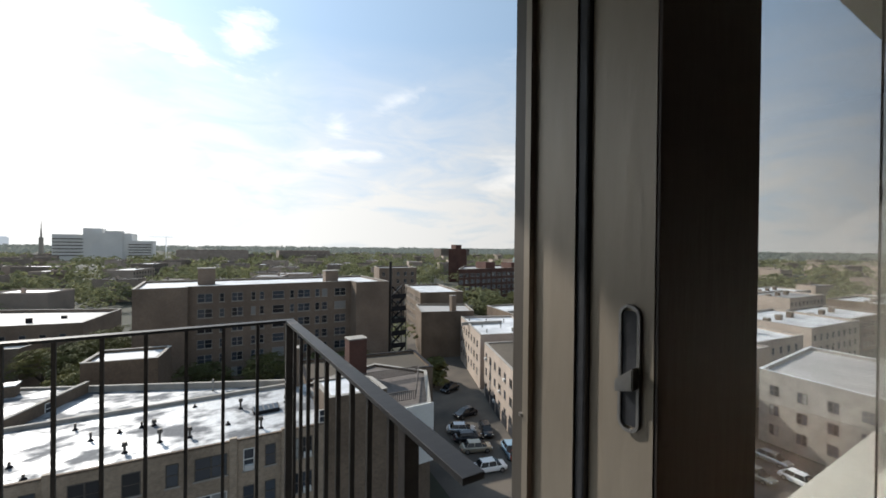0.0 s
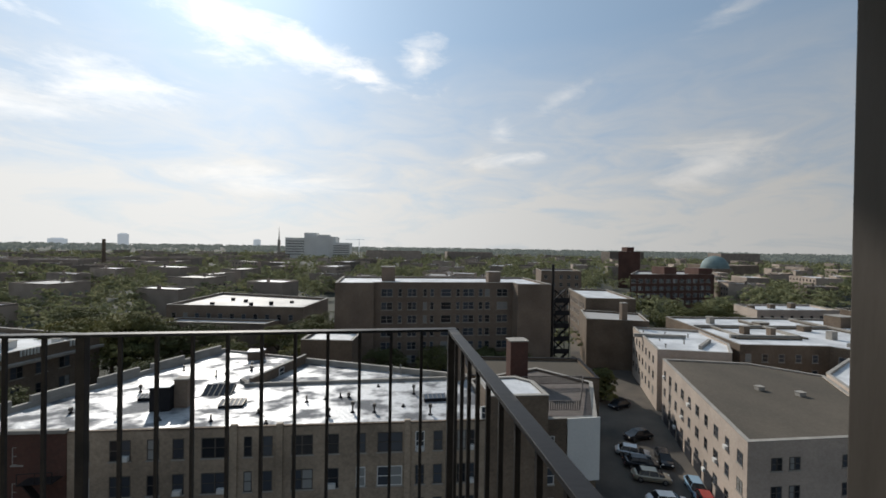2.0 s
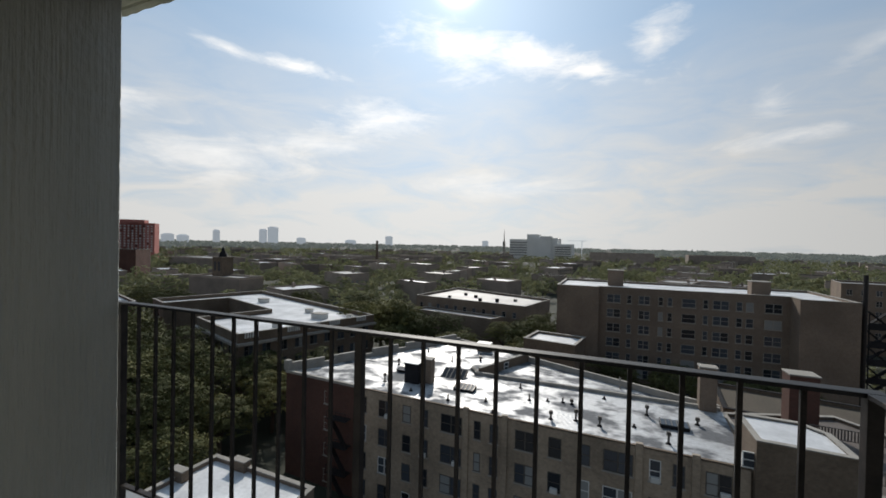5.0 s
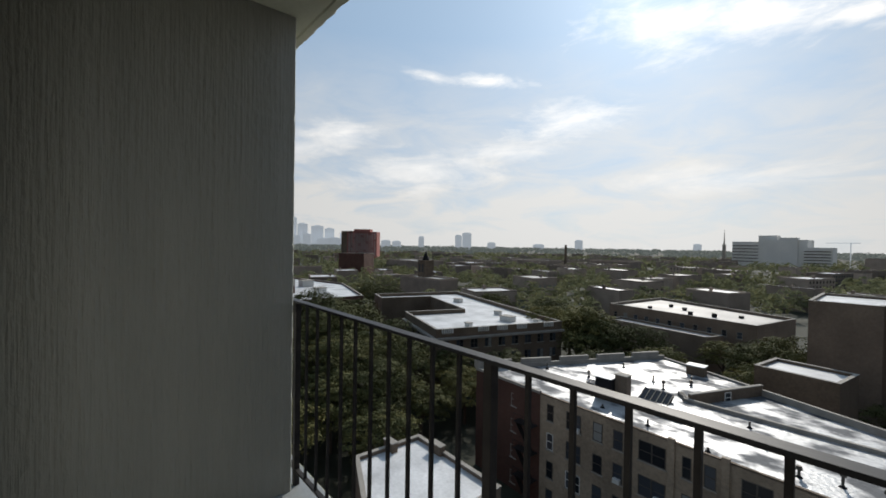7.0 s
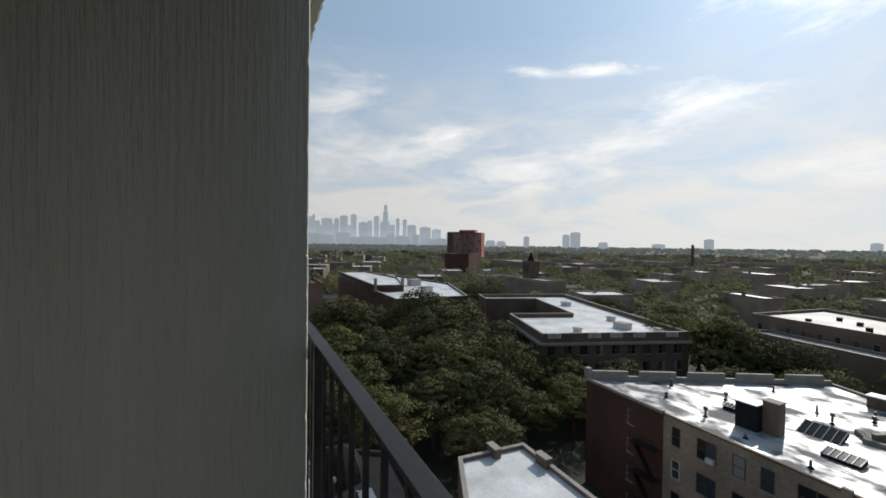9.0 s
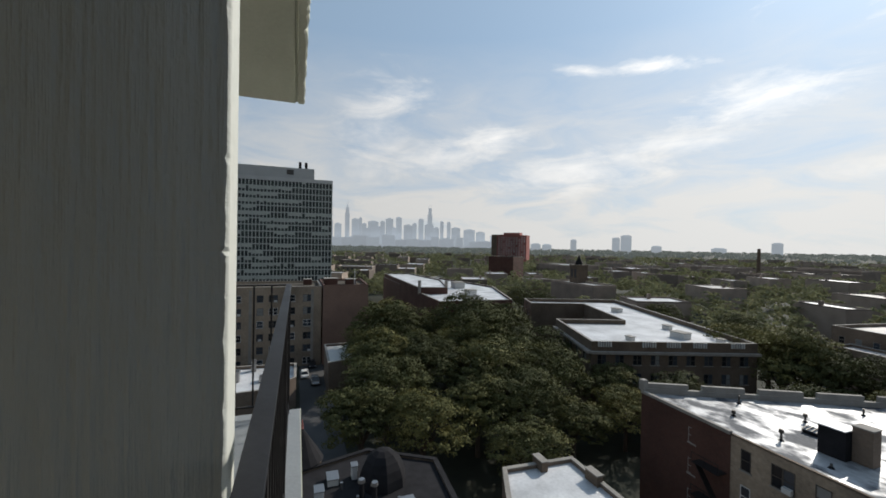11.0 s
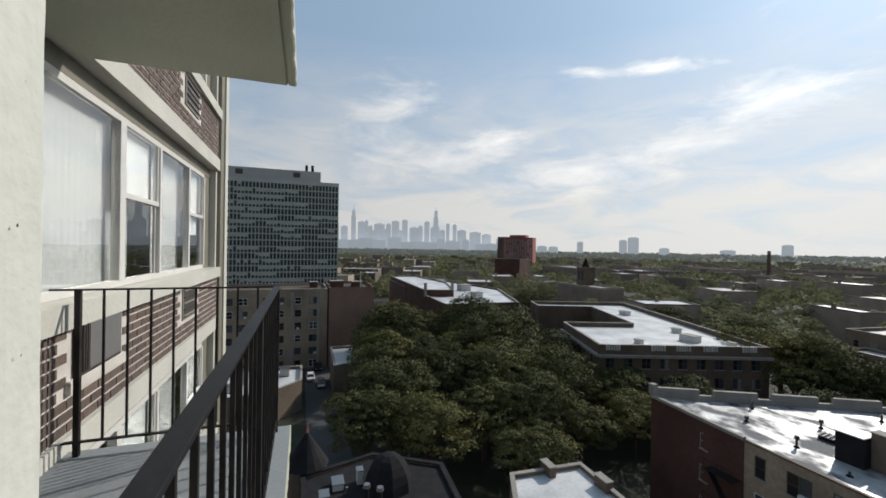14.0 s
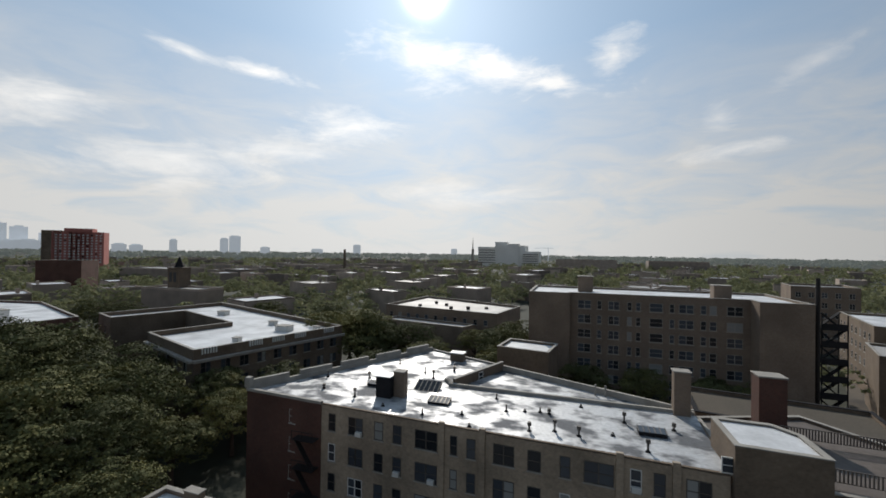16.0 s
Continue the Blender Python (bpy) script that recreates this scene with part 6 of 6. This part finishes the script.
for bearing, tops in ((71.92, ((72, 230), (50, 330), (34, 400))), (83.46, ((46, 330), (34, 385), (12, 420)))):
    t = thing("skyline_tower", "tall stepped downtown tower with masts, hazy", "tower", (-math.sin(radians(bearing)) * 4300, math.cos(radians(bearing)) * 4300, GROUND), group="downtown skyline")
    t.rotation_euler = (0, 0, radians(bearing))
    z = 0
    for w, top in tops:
        part("tier", box(-w / 2, w / 2, -w / 2, w / 2, z, top - GROUND), HAZEGREY, t)
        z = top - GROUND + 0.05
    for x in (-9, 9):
        part("mast", cyl(x, 0, z, z + 38, 2.0, 0.8, 8), HAZEGREY, t)


# ---- trees ----
def crown_arrays(rng, lobes, clumps, leaves, radius, height, size, ruffle=0.42):
    """Leaf quads on tufts, gathered in rounded lobes over a broad, uneven crown; base of the crown at z 0."""
    def unit(shape):
        d = rng.normal(size=(*shape, 3))
        return d / np.linalg.norm(d, axis=-1)[..., None]

    a = np.arange(lobes) * 2.4 + rng.uniform(0, 6)
    h = (np.arange(lobes) + 0.5) / lobes
    ring = np.sqrt(np.clip(1 - (h * 1.02 - 0.08) ** 2, 0.02, 1)) * rng.uniform(0.62, 0.92, lobes)
    core = np.stack((np.cos(a) * ring * radius * 0.8, np.sin(a) * ring * radius * 0.8, height * (0.12 + 0.62 * h * rng.uniform(0.8, 1.1, lobes))), axis=1)
    big = radius * rng.uniform(0.34, 0.5, lobes)
    u = unit((lobes, clumps))
    u[..., 2] = np.abs(u[..., 2]) * 1.1 - 0.3
    tuft = core[:, None] + u * big[:, None, None] * np.array([1, 1, 0.72]) * rng.uniform(0.8, 1.05, (lobes, clumps, 1))
    small = big[:, None] * rng.uniform(0.22, 0.42, (lobes, clumps))
    w = unit((lobes, clumps, leaves))
    w[..., 2] = np.abs(w[..., 2]) * 0.95 - 0.2
    p = (tuft[:, :, None] + w * small[..., None, None] * rng.uniform(0.6, 1.1, (lobes, clumps, leaves, 1)) * np.array([1, 1, 0.7])).reshape(-1, 3)
    nrm = (w * 0.6 + u[:, :, None] * 0.7 + rng.normal(scale=ruffle, size=w.shape) + np.array([0, 0, 0.25])).reshape(-1, 3)
    nrm /= np.linalg.norm(nrm, axis=1)[:, None]
    side = np.cross(nrm, rng.normal(size=nrm.shape))
    side /= np.linalg.norm(side, axis=1)[:, None]
    other = np.cross(nrm, side)
    s = (size * rng.uniform(0.6, 1.35, len(p)))[:, None]
    bend = nrm * s * 0.25
    return np.stack((p - side * s - bend, p - other * s * 0.7, p + side * s - bend, p + other * s * 0.7), axis=1).reshape(-1, 3)


def quads(n):
    return np.arange(n, dtype=np.int32).reshape(-1, 4)


rng = np.random.default_rng(4)


def make_tree(k, radius, height, trunk):
    t = thing("tree", "broad leafy green street tree", "tree", (0, 0, 0), group="street trees")
    bm = bmesh.new()
    add_cyl(bm, 0, 0, 0, trunk + height * 0.3, 0.34, 0.2, 9)
    rr = random.Random(k)
    for i in range(6):
        a = i * 1.05 + rr.uniform(-0.3, 0.3)
        q = bmesh.ops.create_cone(bm, cap_ends=True, segments=7, radius1=0.15, radius2=0.04, depth=1.0)
        tip = Vector((math.cos(a) * radius * 0.65, math.sin(a) * radius * 0.65, trunk + height * rr.uniform(0.3, 0.6)))
        base = Vector((0, 0, trunk * rr.uniform(0.65, 1.0)))
        dvec = tip - base
        m = Matrix.Translation((base + tip) / 2) @ dvec.to_track_quat("Z", "Y").to_matrix().to_4x4() @ Matrix.Diagonal((1, 1, dvec.length, 1))
        bmesh.ops.transform(bm, matrix=m, verts=q["verts"])
    part("trunk", bm, BARK, t)
    v = crown_arrays(rng, 17, 26, 26, radius, height, 0.135)
    v[:, 2] += trunk
    raw_mesh("crown", v, quads(len(v)), LEAF, t)
    return t


KINDS = [make_tree(k, r, h, tr) for k, (r, h, tr) in enumerate(((5.2, 8.5, 4.5), (6.0, 9.0, 5.0), (4.4, 8.0, 4.0), (5.6, 10.0, 4.5)))]
SPOTS = ((-80, 42, -7.9), (-89, 38.7, -7.6), (-89, 20.5, -8.8), (-48.5, 83, -8.8), (-55, 81, -10.5), (-74, 36, -9.5), (-44, 85, -11.6), (-26, 104.5, -17.2), (100, 150, -19), (110, 152, -18.3), (120, 150, -19), (130, 148, -18.4), (139, 151, -19), (92, 140, -20), (-69.8, 15.2, -11.3), (-66, 22.5, -11.2), (-94, 51.5, -12.8), (-70, 46, -12.6), (-53.2, 9.3, -14.6), (-49.5, 16.5, -14.6), (-42.4, 27.0, -17.6), (-116, 27, -12.6), (-47.6, 37.5, -18.2), (-46.8, 45.8, -16.8),
         (-45.5, 84, -12.8), (-46.7, 56.2, -16.2), (-60, 30, -11.6), (-78, 33, -12.6), (-58, 40, -12.6), (-86, 42, -12.5), (-75, 24, -12.8), (-60, 14, -12.2), (-84, 16, -13.2), (-98, 34, -12.8), (-52, 25, -15), 
         (-54, 50, -15.5), (-64, 36, -12), (-51, 32, -14.6), (-38, 58, -16), (-36, 70, -15.4), (-56, 92, -14), (-38, 92, -14.5), (-30, 80, -15.5), (-22, 72, -16.5), (-14, 80, -15), (-13.5, 91, -12.5), (-17, 96, -13.5), (0, 76, -16),
         (79.4, 103.3, -14.8), (88, 108, -14.6), (97, 112, -14.5), (106.5, 113, -14.6), (116, 118, -14.6), (127, 116, -14.8), (112, 106, -15.5), (20, 74, -16.5), (10, 78, -17), (26, 76, -18), (-105, 70, -14), (-112, 84, -14), (-98, 110, -14),
         (-80, 118, -15), (-70, 104, -15.5), (-122, 22, -13), (-128, 84, -13), (-150, 90, -14), (-24, 66, -17))
rnd = random.Random(31)
used = set()
for i, (x, y, top) in enumerate(SPOTS):
    k = i % 4
    t = KINDS[k]
    natural = (13.5, 14.6, 12.4, 15.0)[k]
    s = (top - GROUND) / natural
    spin = Matrix.Translation((x, y, GROUND)) @ Matrix.Rotation(rnd.uniform(0, 6.28), 4, "Z")
    if k in used:
        t = copy_thing(t, spin)
    else:
        used.add(k)
        t.matrix_basis = spin
    t.scale = (s * rnd.uniform(1.1, 1.4), s * rnd.uniform(1.1, 1.4), s)

bush = make_tree(9, 2.9, 7.0, 0.5)
tagged(bush, "dense dark green bush beside the alley", "bush", "alley bushes")
bush.matrix_basis = Matrix.Translation((40.9, 70.6, GROUND))
for x, y, s in ((43.0, 73.4, 0.85), (19.8, 79.0, 1.35), (22.6, 79.6, 1.1)):
    copy_thing(bush, Matrix.Translation((x, y, GROUND)) @ Matrix.Rotation(x, 4, "Z") @ Matrix.Scale(s, 4))

# ---- streets of houses and woods towards the horizon ----
KEEP = ((-10, 48, 32), (12, 91, 32), (58, 50, 34), (68, 75, 24), (100, 75, 45), (-72, 68, 42), (-148, 52, 50), (-118, 4, 40), (-200, -20, 48), (148, 198, 40), (-20, 138, 48), (-30, 20, 22), (185, 288, 24), (292, 318, 22), (-292, 158, 26), (-560, 322, 50), (-140, 890, 90), (38, 84, 12), (-76, -10, 22), (70, 112, 20), (-162, 128, 26), (325, 345, 30))


KEEP += ((66, 117, 20), (72, 159, 18), (105, 42, 20), (140, 45, 24), (168, 45, 24), (165, 78, 24), (200, 45, 24), (205, 68, 24), (235, 82, 24), (150, 100, 22), (122, 108, 18))


def is_free(x, y, r):
    return all((x - a) ** 2 + (y - b) ** 2 > (c + r) ** 2 for a, b, c in KEEP)


def house_kind(w, d, h, roof_m):
    e = thing("rowhouse", "distant flat-roofed brick house among trees", "house", (0, 0, GROUND), group="distant houses")
    loc = [(-w / 2, -d / 2), (w / 2, -d / 2), (w / 2, d / 2), (-w / 2, d / 2)]
    part("wall", prism(loc, 0, h, top=False), HOUSEWALL, e)
    part("roof", prism(inset(loc, 0.3), h - 0.4, h), roof_m, e)
    part("parapet", ring_prism(loc, inset(loc, 0.3), h, h + 0.5), HOUSEWALL, e)
    part("chimney", box(w * 0.25, w * 0.25 + 1.0, -0.5, 0.5, h, h + 1.8), HOUSEWALL, e)
    bm = bmesh.new()
    n = max(2, int(w / 3))
    for r in range(int(h / 3)):
        for k in range(n):
            xx = -w / 2 + w * (k + 0.5) / n
            add_box(bm, xx - 0.5, xx + 0.5, -d / 2 - 0.06, -d / 2 - 0.01, 1.0 + 3 * r, 2.5 + 3 * r)
    tagged(part("glazing", bm, CITYPANE, e), kind="stuff")
    return e


HOUSES = [house_kind(*q) for q in ((9, 18, 10.7, WHITEROOF), (13, 18, 11.3, WHITEROOF), (10, 15, 9.8, LOWROOF), (20, 13, 11.4, WHITEROOF), (15, 20, 11.8, LOWROOF), (8, 20, 10.8, WHITEROOF), (26, 15, 12.3, WHITEROOF))]
placed = []
rnd = random.Random(57)
tries = 0
made = [0] * len(HOUSES)
while len(placed) < 330 and tries < 12000:
    tries += 1
    b = radians(rnd.uniform(-82, 104))
    dist = 130 + 900 * rnd.random() ** 1.1
    x, y = -math.sin(b) * dist, math.cos(b) * dist
    k = rnd.randrange(len(HOUSES))
    size = (13, 16, 12, 20, 21, 14, 26)[k]
    if not is_free(x, y, size * 0.6) or any((x - a) ** 2 + (y - c) ** 2 < (size * 0.55 + s) ** 2 for a, c, s in placed):
        continue
    placed.append((x, y, size * 0.55))
    spin = Matrix.Translation((x, y, GROUND)) @ Matrix.Rotation(radians(-20 + 90 * rnd.randrange(4)), 4, "Z")
    if made[k]:
        copy_thing(HOUSES[k], spin)
    else:
        HOUSES[k].matrix_basis = spin
    made[k] += 1


def woods(name, label, n, d0, d1, radius, height, lobes, clumps, leaves, size, power, seed):
    g = np.random.default_rng(seed)
    proto = [crown_arrays(g, lobes, clumps, leaves, radius, height, size, 0.16) for _ in range(12)]
    out = []
    r2 = random.Random(seed)
    while len(out) < n:
        b = radians(r2.uniform(-84, 108))
        dist = d0 + (d1 - d0) * r2.random() ** power
        x, y = -math.sin(b) * dist, math.cos(b) * dist
        s = r2.uniform(0.7, 1.3)
        if not is_free(x, y, 2) or (dist < 700 and any((x - a) ** 2 + (y - c) ** 2 < (q + 1) ** 2 for a, c, q in placed)):
            continue
        v = proto[r2.randrange(12)] * np.array([s, s, s * r2.uniform(0.85, 1.1)])
        a = r2.uniform(0, 6.28)
        ca, sa = math.cos(a), math.sin(a)
        w = np.stack((v[:, 0] * ca - v[:, 1] * sa + x, v[:, 0] * sa + v[:, 1] * ca + y, v[:, 2] + GROUND + 0.25 * height), axis=1)
        out.append(w)
    v = np.concatenate(out)
    return tagged(raw_mesh(name, v, quads(len(v)), HAZELEAF if d0 > 900 else MIDLEAF), label, "trees", kind="stuff")


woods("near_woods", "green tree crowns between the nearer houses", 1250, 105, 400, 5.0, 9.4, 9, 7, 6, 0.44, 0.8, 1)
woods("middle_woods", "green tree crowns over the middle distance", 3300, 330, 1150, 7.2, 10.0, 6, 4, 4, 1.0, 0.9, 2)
woods("far_woods", "tree crowns towards the horizon, paled by painted haze", 2900, 1000, 4300, 20.0, 13.0, 5, 4, 3, 4.0, 0.75, 3)


# ---- bricks of the neighbouring spandrels, one by one ----
def spandrel(name, z0, z1, x0, x1, skip):
    backing = tagged(link(name, box(x0, BAY_X1, -0.24, -0.006, z0, z1), MORTAR), "brown brick spandrel with pale raked joints", "brick wall", kind="structure")
    rows = 9
    h = (z1 - z0) / rows
    cell = 0.213
    piece = None
    rnd = random.Random(5)
    for r in range(rows):
        x = x0 + (0.0 if r % 2 else -cell / 2)
        while x < x1:
            a, b = max(x, x0) + 0.008, min(x + cell, x1) - 0.008
            z = z0 + r * h + 0.008
            x += cell
            if b - a < 0.03 or any(b > s[0] and a < s[1] and z + h - 0.01 > s[2] and z < s[3] for s in skip):
                continue
            if piece is None:
                ob = piece = link("brick", box(-0.5, 0.5, -0.03, 0.0, 0, 1), FACEBRICK, backing)
            else:
                ob = same_part("brick", piece, backing, Matrix())
            ob.matrix_basis = Matrix.Translation(((a + b) / 2, rnd.uniform(-0.0015, 0.002), z)) @ Matrix.Diagonal((b - a, 1, h - 0.016, 1))


spandrel("wall_spandrel_level", 0.102, 0.803, BAY_X0, -4.1, ((-6.64, -5.92, 0.35, 0.86), (-9.21, -8.51, 0.37, 0.83)))
spandrel("wall_spandrel_above", STOREY + 0.102, STOREY + 0.803, BAY_X0, -5.6, ((-9.21, -8.51, STOREY + 0.37, STOREY + 0.83),))
spandrel("wall_spandrel_below", -STOREY + 0.102, -STOREY + 0.803, BAY_X0, -8.2, ((-9.21, -8.51, -STOREY + 0.37, -STOREY + 0.83),))
